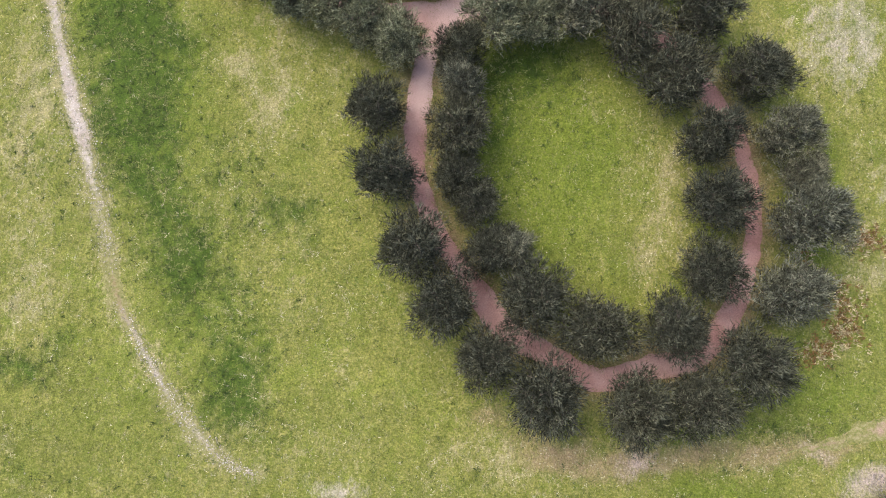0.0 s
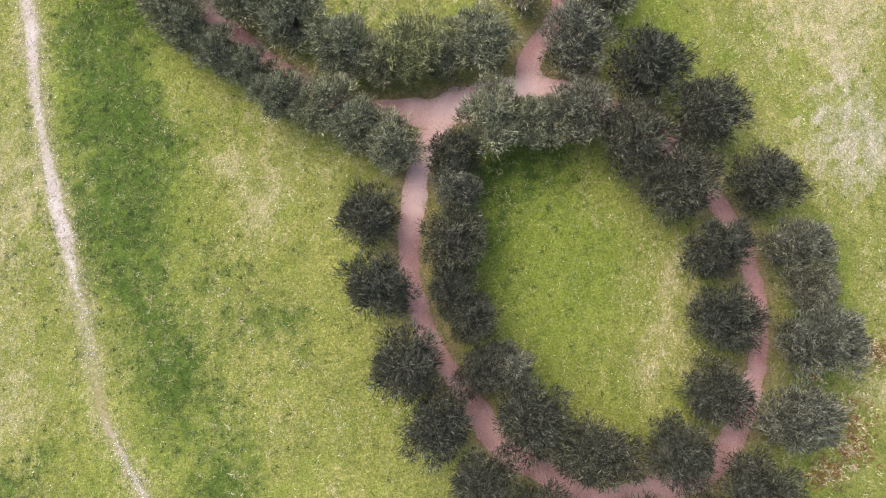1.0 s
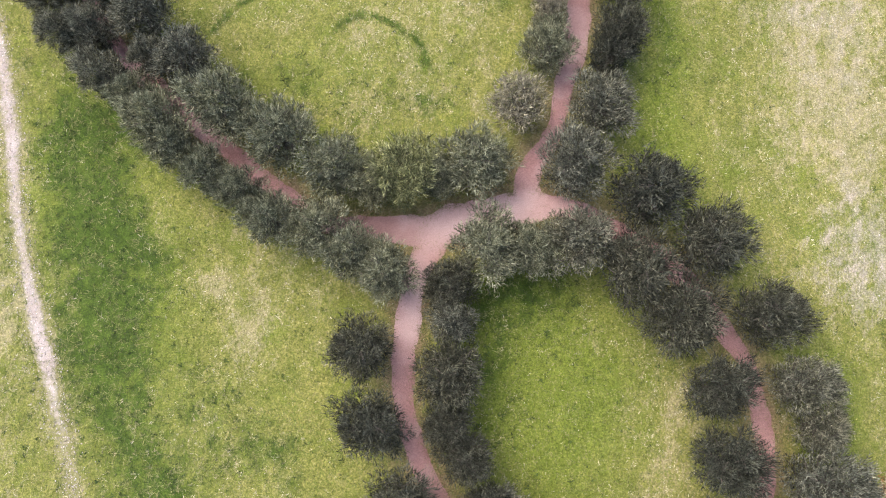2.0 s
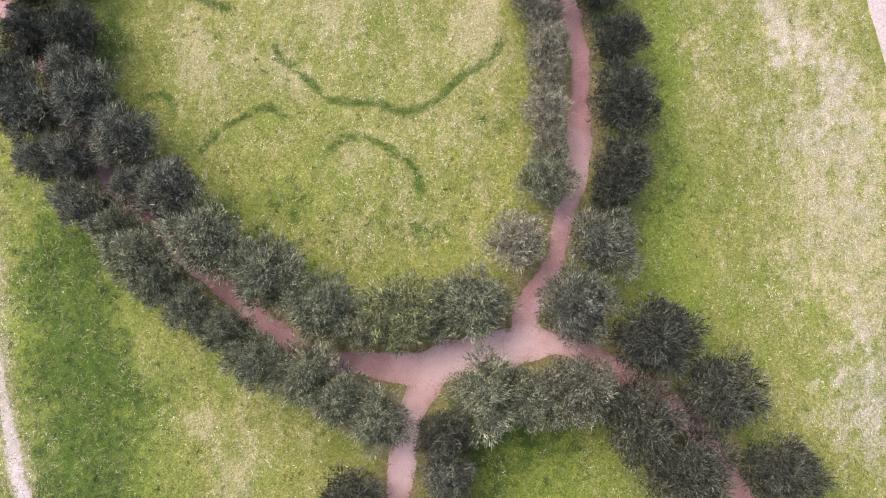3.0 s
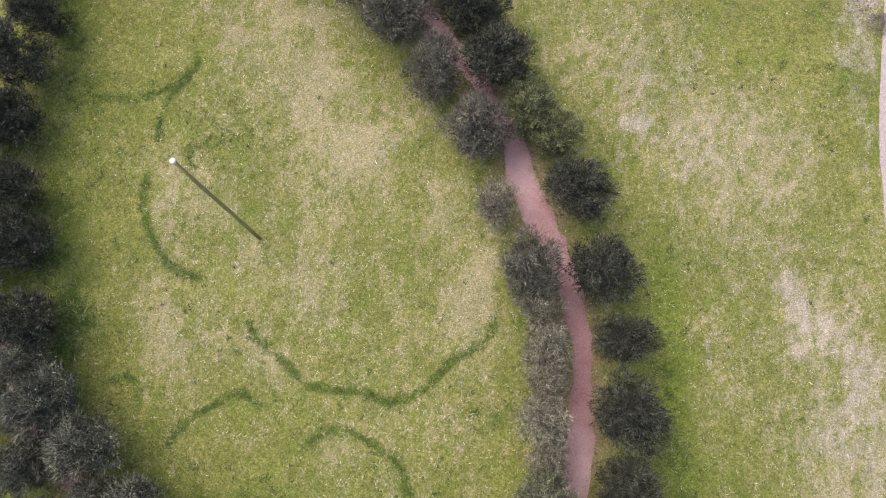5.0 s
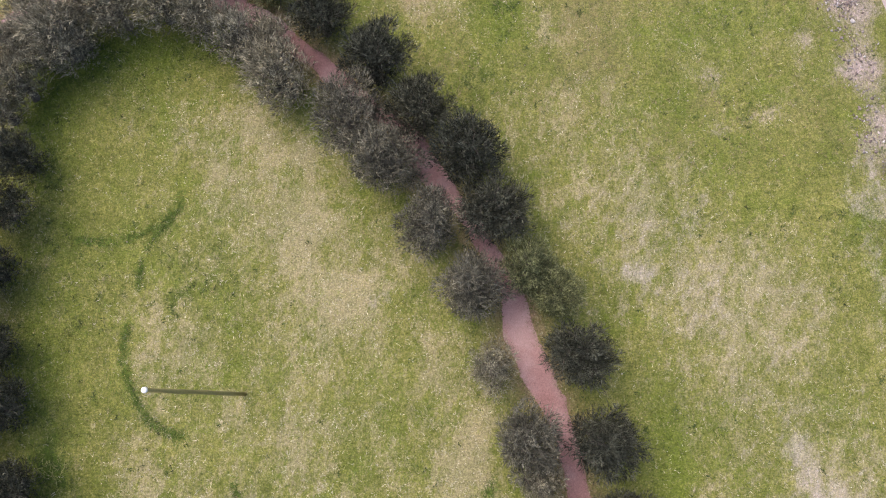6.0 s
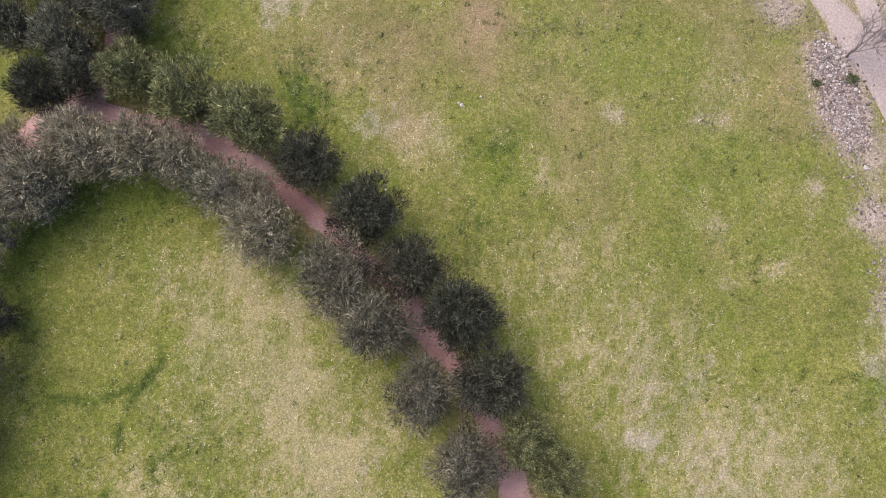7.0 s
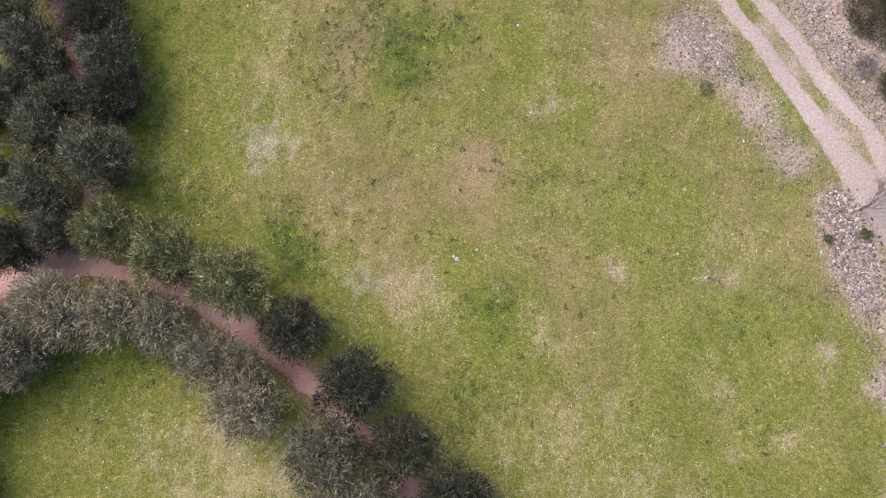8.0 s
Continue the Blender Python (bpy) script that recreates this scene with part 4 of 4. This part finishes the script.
tufts("meadow_grass", "short spring grass, green with straw-dry tufts", *grass_field(160000, 8), 9)
def edge_tufts(seed):
    """Grass that hangs over the edges of the footpaths."""
    rng = np.random.default_rng(seed)
    xs, ys = [], []
    for line in ROUTES[:4]:
        d = np.gradient(line[:, :2], axis=0)
        d /= np.linalg.norm(d, axis=1)[:, None] + 1e-9
        for turn in (-1, 1):
            for _ in range(9):
                thin = rng.uniform(0, 1, len(line)) < 0.25 + 0.9 * cloud(line[:, 0], line[:, 1], 0.9, 41)
                off = turn * (line[:, 2] / 2 + rng.normal(-0.05, 0.15, len(line)))
                along_off = rng.normal(0, 0.1, len(line))
                xs.append((line[:, 0] - d[:, 1] * off + d[:, 0] * along_off)[thin])
                ys.append((line[:, 1] + d[:, 0] * off + d[:, 1] * along_off)[thin])
    x, y = np.concatenate(xs), np.concatenate(ys)
    pick = rng.uniform(0, 1, len(x))[:, None]
    c = np.where(pick < 0.4, np.array(TUFT_STRAW) * 0.8, np.where(pick < 0.75, np.array(TUFT_GREEN), np.array((0.20, 0.125, 0.075))))
    return x, y, c, np.full(len(x), 0.13)


tufts("path_edge_grass", "dry and green grass hanging over the footpath's edges", *edge_tufts(17), 18)
tufts("tall_grass", "winding lines of taller dark green grass", *grass_line_tufts(10), 11)


def weed_places(count, seed):
    """Dark leafy weeds, most where the turf is lush."""
    rng = np.random.default_rng(seed)
    x, y = rng.uniform(-24, 24, count), rng.uniform(-6, 76, count)
    lush, dry, bare, rust = meadow(x, y)
    keep = (rng.uniform(0, 1, count) < 0.006 + 0.5 * lush + 0.10 * patches(x, y, FRESH_SOUTH, FRESH_NORTH)) & (route_gap(x, y) > 0.25) & (bare < 0.3)
    x, y = x[keep], y[keep]
    return x, y, np.tile(np.array((0.038, 0.062, 0.014)), (len(x), 1)) * rng.uniform(0.7, 1.5, len(x))[:, None], rng.uniform(0.07, 0.17, len(x))


tufts("weeds", "dark green leafy weeds scattered in the turf", *weed_places(36000, 12), 13, 9, "weeds", 0.06, 0.6, (0.03, 0.06))


def dry_weed_places(seed):
    rng = np.random.default_rng(seed)
    xs, ys = [], []
    for cx, cy, rx, ry, n in ((17.6, 2.3, 0.8, 0.6, 90), (18.8, 3.3, 0.8, 0.8, 110), (18.9, 4.8, 0.9, 1.0, 90), (20.5, 7.7, 0.9, 0.7, 110), (17.4, 6.6, 0.4, 0.9, 30)):
        xs.append(cx + rx * rng.normal(0, 0.6, n))
        ys.append(cy + ry * rng.normal(0, 0.6, n))
    x, y = np.concatenate(xs), np.concatenate(ys)
    c = np.where(rng.uniform(0, 1, len(x))[:, None] < 0.45, np.array((0.40, 0.34, 0.21)), np.array((0.17, 0.095, 0.035)))
    return x, y, c, np.full(len(x), 0.16)


def dry_stalk_places(count, seed):
    """Flattened straw, thick in the dry patches and thin elsewhere."""
    rng = np.random.default_rng(seed)
    x, y = rng.uniform(-24, 24, count), rng.uniform(-6, 76, count)
    lush, dry, bare, rust = meadow(x, y)
    keep = (rng.uniform(0, 1, count) < (0.03 + 0.8 * dry) * (1 - 0.8 * lush)) & (route_gap(x, y) > 0.05)
    x, y = x[keep], y[keep]
    c = np.where(rng.uniform(0, 1, len(x))[:, None] < 0.6, np.array((0.54, 0.495, 0.36)), np.array((0.36, 0.31, 0.17)))
    return x, y, c * rng.uniform(0.8, 1.2, len(x))[:, None], rng.uniform(0.10, 0.19, len(x))


tufts("dry_stalks", "flattened pale straw lying in the turf", *dry_stalk_places(90000, 44), 45, 3, "grass", 0.07, 0.14, (0.016, 0.028))
tufts("dry_weeds", "rust-brown withered weeds with straw-coloured tips", *dry_weed_places(14), 15, 6, "weeds", 0.06, 0.9, (0.05, 0.09))


# ---- flowers ----
def flower_specks(count, seed):
    rng = np.random.default_rng(seed)
    x, y = rng.uniform(-24, 24, count), rng.uniform(-6, 76, count)
    lush, dry, bare, rust = meadow(x, y)
    keep = (rng.uniform(0, 1, count) < 0.10 + 0.8 * dry * dry) & (route_gap(x, y) > 0.1)
    x, y = x[keep], y[keep]
    n = len(x)
    z = ground_z(x, y) + rng.uniform(0.07, 0.14, n)
    r, a = rng.uniform(0.012, 0.026, n), rng.uniform(0, 6.28, n)
    corners = []
    for k in range(4):
        corners.append(np.column_stack([x + r * np.cos(a + k * 1.571), y + r * np.sin(a + k * 1.571), z + rng.uniform(-0.01, 0.01, n)]))
    v = np.stack(corners, 1).reshape(-1, 3)
    i = np.arange(n) * 4
    c = np.where(rng.uniform(0, 1, n)[:, None] < 0.7, np.array((0.62, 0.60, 0.50)), np.array((0.55, 0.48, 0.16)))
    me = mesh_from("meadow_flowers", v, np.stack([i, i + 1, i + 2, i + 3], 1), M_FLOWER, np.repeat(c, 4, axis=0))
    return tagged(new("meadow_flowers", me), "tiny white and yellow flowers in the turf", "flowers", kind="stuff")


flower_specks(6500, 16)


# ---- stones ----
def rubble(name, label, x, y, size, seed, colours):
    """Loose angular stones, half sunk into the soil."""
    rng = np.random.default_rng(seed)
    n = len(x)
    z = ground_z(x, y) + 0.022
    base = np.array([(1, 0, 0), (0, 1, 0), (-1, 0, 0), (0, -1, 0), (0.1, 0.1, 0.8), (0, 0, -0.8)], float)
    tri = np.array([(0, 1, 4), (1, 2, 4), (2, 3, 4), (3, 0, 4), (1, 0, 5), (2, 1, 5), (3, 2, 5), (0, 3, 5)])
    p = base[None] * (size[:, None, None] * rng.uniform(0.6, 1.3, (n, 6, 3))) * np.array([1.25, 0.8, 0.4])
    a = rng.uniform(0, 6.28, n)
    ca, sa = np.cos(a)[:, None], np.sin(a)[:, None]
    v = np.stack([x[:, None] + ca * p[..., 0] - sa * p[..., 1], y[:, None] + sa * p[..., 0] + ca * p[..., 1], z[:, None] + p[..., 2]], 2)
    f = (tri[None] + (np.arange(n) * 6)[:, None, None]).reshape(-1, 3)
    c = np.array(colours)[rng.integers(0, len(colours), n)] * rng.uniform(0.75, 1.25, n)[:, None]
    me = mesh_from(name, v.reshape(-1, 3), f, M_STONE, np.repeat(c, 6, axis=0))
    return tagged(new(name, me), label, "stones", kind="stuff")


def along(points, count, rng):
    """Places strewn over a line's width."""
    line = spline(points, 0.1)
    k = rng.integers(0, len(line), count)
    off = rng.normal(0, 0.4, (count, 2)) * line[k, 2:3]
    return line[k, 0] + off[:, 0], line[k, 1] + off[:, 1]


rub_rng = np.random.default_rng(18)
VERGE = [(20.0, 63.6, 0.8), (20.2, 62.4, 1.3), (20.6, 60.8, 1.6), (20.9, 58.9, 1.1)]
LOW_VERGE = [(20.9, 58.8, 1.3), (21.3, 56.0, 1.0), (21.6, 51.0, 1.0)]
HEAP = [(13.7, 72.8, 1.9), (14.4, 71.2, 2.0), (15.4, 69.9, 1.3)]
SPILL = [(15.6, 69.6, 1.6), (16.8, 67.7, 1.9), (17.8, 66.0, 1.7), (18.6, 64.9, 1.0)]
BANK = [(19.0, 74.0, 1.6), (20.4, 71.4, 1.8), (21.9, 68.8, 1.9), (23.4, 66.0, 1.7)]
STONE_TINTS = [(0.33, 0.285, 0.26), (0.26, 0.215, 0.19), (0.46, 0.42, 0.39), (0.17, 0.13, 0.112), (0.25, 0.195, 0.172)]
vx, vy = along(VERGE, 3800, rub_rng)
low_x, low_y = along(LOW_VERGE, 500, rub_rng)
vx, vy = np.concatenate([vx, low_x]), np.concatenate([vy, low_y])
rubble("verge_rubble", "pale broken stones strewn along the road's verge", vx, vy, 0.016 + 0.085 * rub_rng.uniform(0, 1, 4300) ** 2.6, 19, STONE_TINTS)
vx, vy = along(HEAP, 3000, rub_rng)
rubble("stone_heap", "patch of broken white stones beside the wheel ruts", vx, vy, 0.012 + 0.055 * rub_rng.uniform(0, 1, 3000) ** 2.5, 24, STONE_TINTS)
vx, vy = along(SPILL, 900, rub_rng)
rubble("spilled_stones", "white stones spilled in the grass beside the wheel ruts", vx, vy, 0.014 + 0.07 * rub_rng.uniform(0, 1, 900) ** 3, 25, STONE_TINTS)
vx, vy = along(BANK, 4500, rub_rng)
rubble("bank_rubble", "pinkish-white rubble on the bank beyond the road", vx, vy, 0.012 + 0.06 * rub_rng.uniform(0, 1, 4500) ** 2.2, 20, STONE_TINTS)
vx, vy = along(GRAVEL_TRAIL, 9000, rub_rng)
brown = np.exp(-((vy - 5.6) / 1.7) ** 2) > rub_rng.uniform(0, 1, 9000)
vx, vy = vx[~brown], vy[~brown]
rubble("trail_gravel", "loose pale gravel on the narrow trail", vx, vy, rub_rng.uniform(0.012, 0.042, len(vx)), 21, [(0.52, 0.47, 0.43), (0.42, 0.36, 0.32), (0.60, 0.56, 0.52), (0.30, 0.25, 0.22)])


def field_pebbles(count, seed):
    rng = np.random.default_rng(seed)
    x, y = rng.uniform(-24, 24, count), rng.uniform(-6, 76, count)
    bare = np.maximum(meadow(x, y)[2], patches(x, y, STONY, STONY_VERGE))
    keep = (rng.uniform(0, 1, count) < 0.01 + 0.035 * np.clip((y - 48) / 8, 0, 1) + bare * 0.8) & (route_gap(x, y) > 0)
    return x[keep], y[keep]


vx, vy = field_pebbles(30000, 22)
rubble("field_pebbles", "small pale pebbles on bare patches of the meadow", vx, vy, rub_rng.uniform(0.012, 0.04, len(vx)), 23, STONE_TINTS)


def stone(x, y, size, turn, label):
    """A single rounded, chipped stone."""
    bm = bmesh.new()
    bmesh.ops.create_icosphere(bm, subdivisions=2, radius=size)
    for v in bm.verts:
        q = v.co / size
        v.co *= 0.8 + 0.45 * noise.noise(q * 1.3 + Vector((x, y, 0)))
        v.co.z *= 0.65
    me = bpy.data.meshes.new("stone")
    bm.to_mesh(me)
    bm.free()
    me.materials.append(M_ROCK)
    ob = new("stone", me)
    ob.matrix_world = pose(x, y, spot(x, y) + 0.25 * size, 0, 0, turn)
    return tagged(ob, label, "stone")


for x, y, size in ((2.8, 61.0, 0.12), (2.65, 61.12, 0.08), (3.7, 61.4, 0.08), (5.8, 72.3, 0.10), (12.7, 61.1, 0.06), (4.1, 69.1, 0.06), (13.2, 64.1, 0.07), (-0.8, 56.9, 0.06)):
    stone(x, y, size, 40 * x, "pale stone lying alone in the short grass")
for x, y, size in ((20.3, 63.5, 0.14), (20.5, 63.0, 0.12), (20.75, 62.6, 0.13), (19.7, 62.5, 0.12), (20.1, 62.1, 0.10), (21.25, 57.6, 0.14), (20.9, 60.0, 0.09), (14.9, 71.6, 0.12), (14.2, 70.9, 0.10), (21.2, 61.4, 0.11), (21.0, 70.8, 0.13), (21.7, 69.1, 0.12), (20.3, 72.4, 0.12)):
    stone(x, y, size, 77 * x, "chalky white stone among the rubble by the road")


# ---- shrubs and the leafless tree ----
def shrub(x, y, reach, tall, tints, sprays, seed, label, leaf=(0.08, 0.16)):
    rng = np.random.default_rng(seed)
    bush = new("shrub")
    bush.location = (x, y, spot(x, y))
    bm = bmesh.new()
    for k in range(9):
        a, out = rng.uniform(0, 6.28), rng.uniform(0.3, 0.9) * reach
        tube(bm, [(0, 0, -0.05), (0.4 * out * math.cos(a), 0.4 * out * math.sin(a), 0.45 * tall), (out * math.cos(a), out * math.sin(a), rng.uniform(0.6, 0.95) * tall)], [0.035 * reach, 0.02 * reach, 0.006], 5)
    part("stems", bm, M_TWIG, bush)
    d = unit(rng.normal(0, 1, (sprays, 3)) + np.array([0, 0, 0.4]))
    d[:, 2] = np.abs(d[:, 2])
    lump = 0.65 + 0.6 * value_noise(d[:, 0] * 3 + 9, d[:, 1] * 3 + 9, seed)
    p = d * np.array([reach, reach, tall]) * (lump * rng.uniform(0.3, 1.0, sprays) ** 0.6)[:, None]
    w = unit(d + rng.normal(0, 0.5, d.shape))
    v, f = one_blade(p, w, rng.uniform(*leaf, sprays), rng.uniform(0.02, 0.04, sprays), unit(np.cross(w, rng.normal(0, 1, w.shape))))
    c = np.array(tints)[rng.integers(0, len(tints), sprays)]
    part("foliage", mesh_from("foliage", v, f, M_SCRUB, np.repeat(c, 3, axis=0)), None, bush)
    return tagged(bush, label, "shrub")


BROWN_GREEN = [(0.085, 0.075, 0.035), (0.13, 0.095, 0.065), (0.055, 0.068, 0.025)]
DARK_GREEN = [(0.060, 0.090, 0.025), (0.11, 0.13, 0.04)]
GREY_TWIG = [(0.20, 0.17, 0.16), (0.13, 0.105, 0.10), (0.26, 0.23, 0.22)]
shrub(22.4, 72.3, 1.5, 1.3, BROWN_GREEN, 9000, 30, "brownish-green scrubby shrub on the stony bank")
shrub(23.1, 68.9, 0.9, 0.9, BROWN_GREEN, 4000, 31, "dull green scrubby shrub beyond the farm road")
shrub(21.9, 69.9, 0.6, 0.5, GREY_TWIG, 700, 32, "low grey leafless shrub among rubble")
shrub(14.5, 68.9, 0.4, 0.25, [(0.12, 0.12, 0.045), (0.09, 0.095, 0.035), (0.17, 0.15, 0.07)], 260, 33, "low dark green shrub in the stony turf")
shrub(21.05, 61.9, 0.30, 0.3, DARK_GREEN, 350, 34, "small dark green shrub among white rubble")
shrub(19.4, 61.7, 0.22, 0.2, DARK_GREEN, 240, 35, "small dark green shrub at the rubble's edge")
shrub(20.4, -4.2, 1.2, 0.6, GREY_TWIG, 1500, 36, "low grey leafless shrub in the grass")
shrub(22.6, 50.3, 0.7, 0.5, GREY_TWIG, 600, 37, "low grey leafless shrub on the road's verge")


def bare_tree(x, y, seed):
    """A leafless tree: a leaning trunk that forks again and again into fine twigs."""
    rng = random.Random(seed)
    tree = new("bare_tree")
    tree.location = (x, y, spot(x, y))
    trunk, twigs = bmesh.new(), bmesh.new()

    def grow(bm, at, way, length, r, depth):
        mid = at + way * length * 0.5 + Vector((rng.uniform(-1, 1), rng.uniform(-1, 1), 0)) * length * 0.08
        end = at + way * length
        tube(bm, [at, mid, end], [r, r * 0.85, r * 0.7], 6 if r > 0.02 else 3)
        if depth == 0:
            return
        for _ in range(2 if depth == 5 else 3):
            turn = Vector((rng.gauss(0, 1), rng.gauss(0, 1), rng.gauss(0.35, 0.5))).normalized()
            start = at + way * length * rng.uniform(0.5, 1.0)
            grow(twigs if depth <= 4 else bm, start, (way * 0.9 + turn * 0.75).normalized(), length * rng.uniform(0.72, 0.95), max(0.006, r * 0.64), depth - 1)

    grow(trunk, Vector((0, 0, -0.1)), Vector((-0.06, 0.12, 1)).normalized(), 0.85, 0.065, 6)
    part("trunk", trunk, M_TWIG, tree)
    part("crown", twigs, M_TWIG, tree, "fine grey leafless twigs")
    return tagged(tree, "leafless grey tree beside the dusty farm road", "tree")


bare_tree(20.95, 63.0, 40)
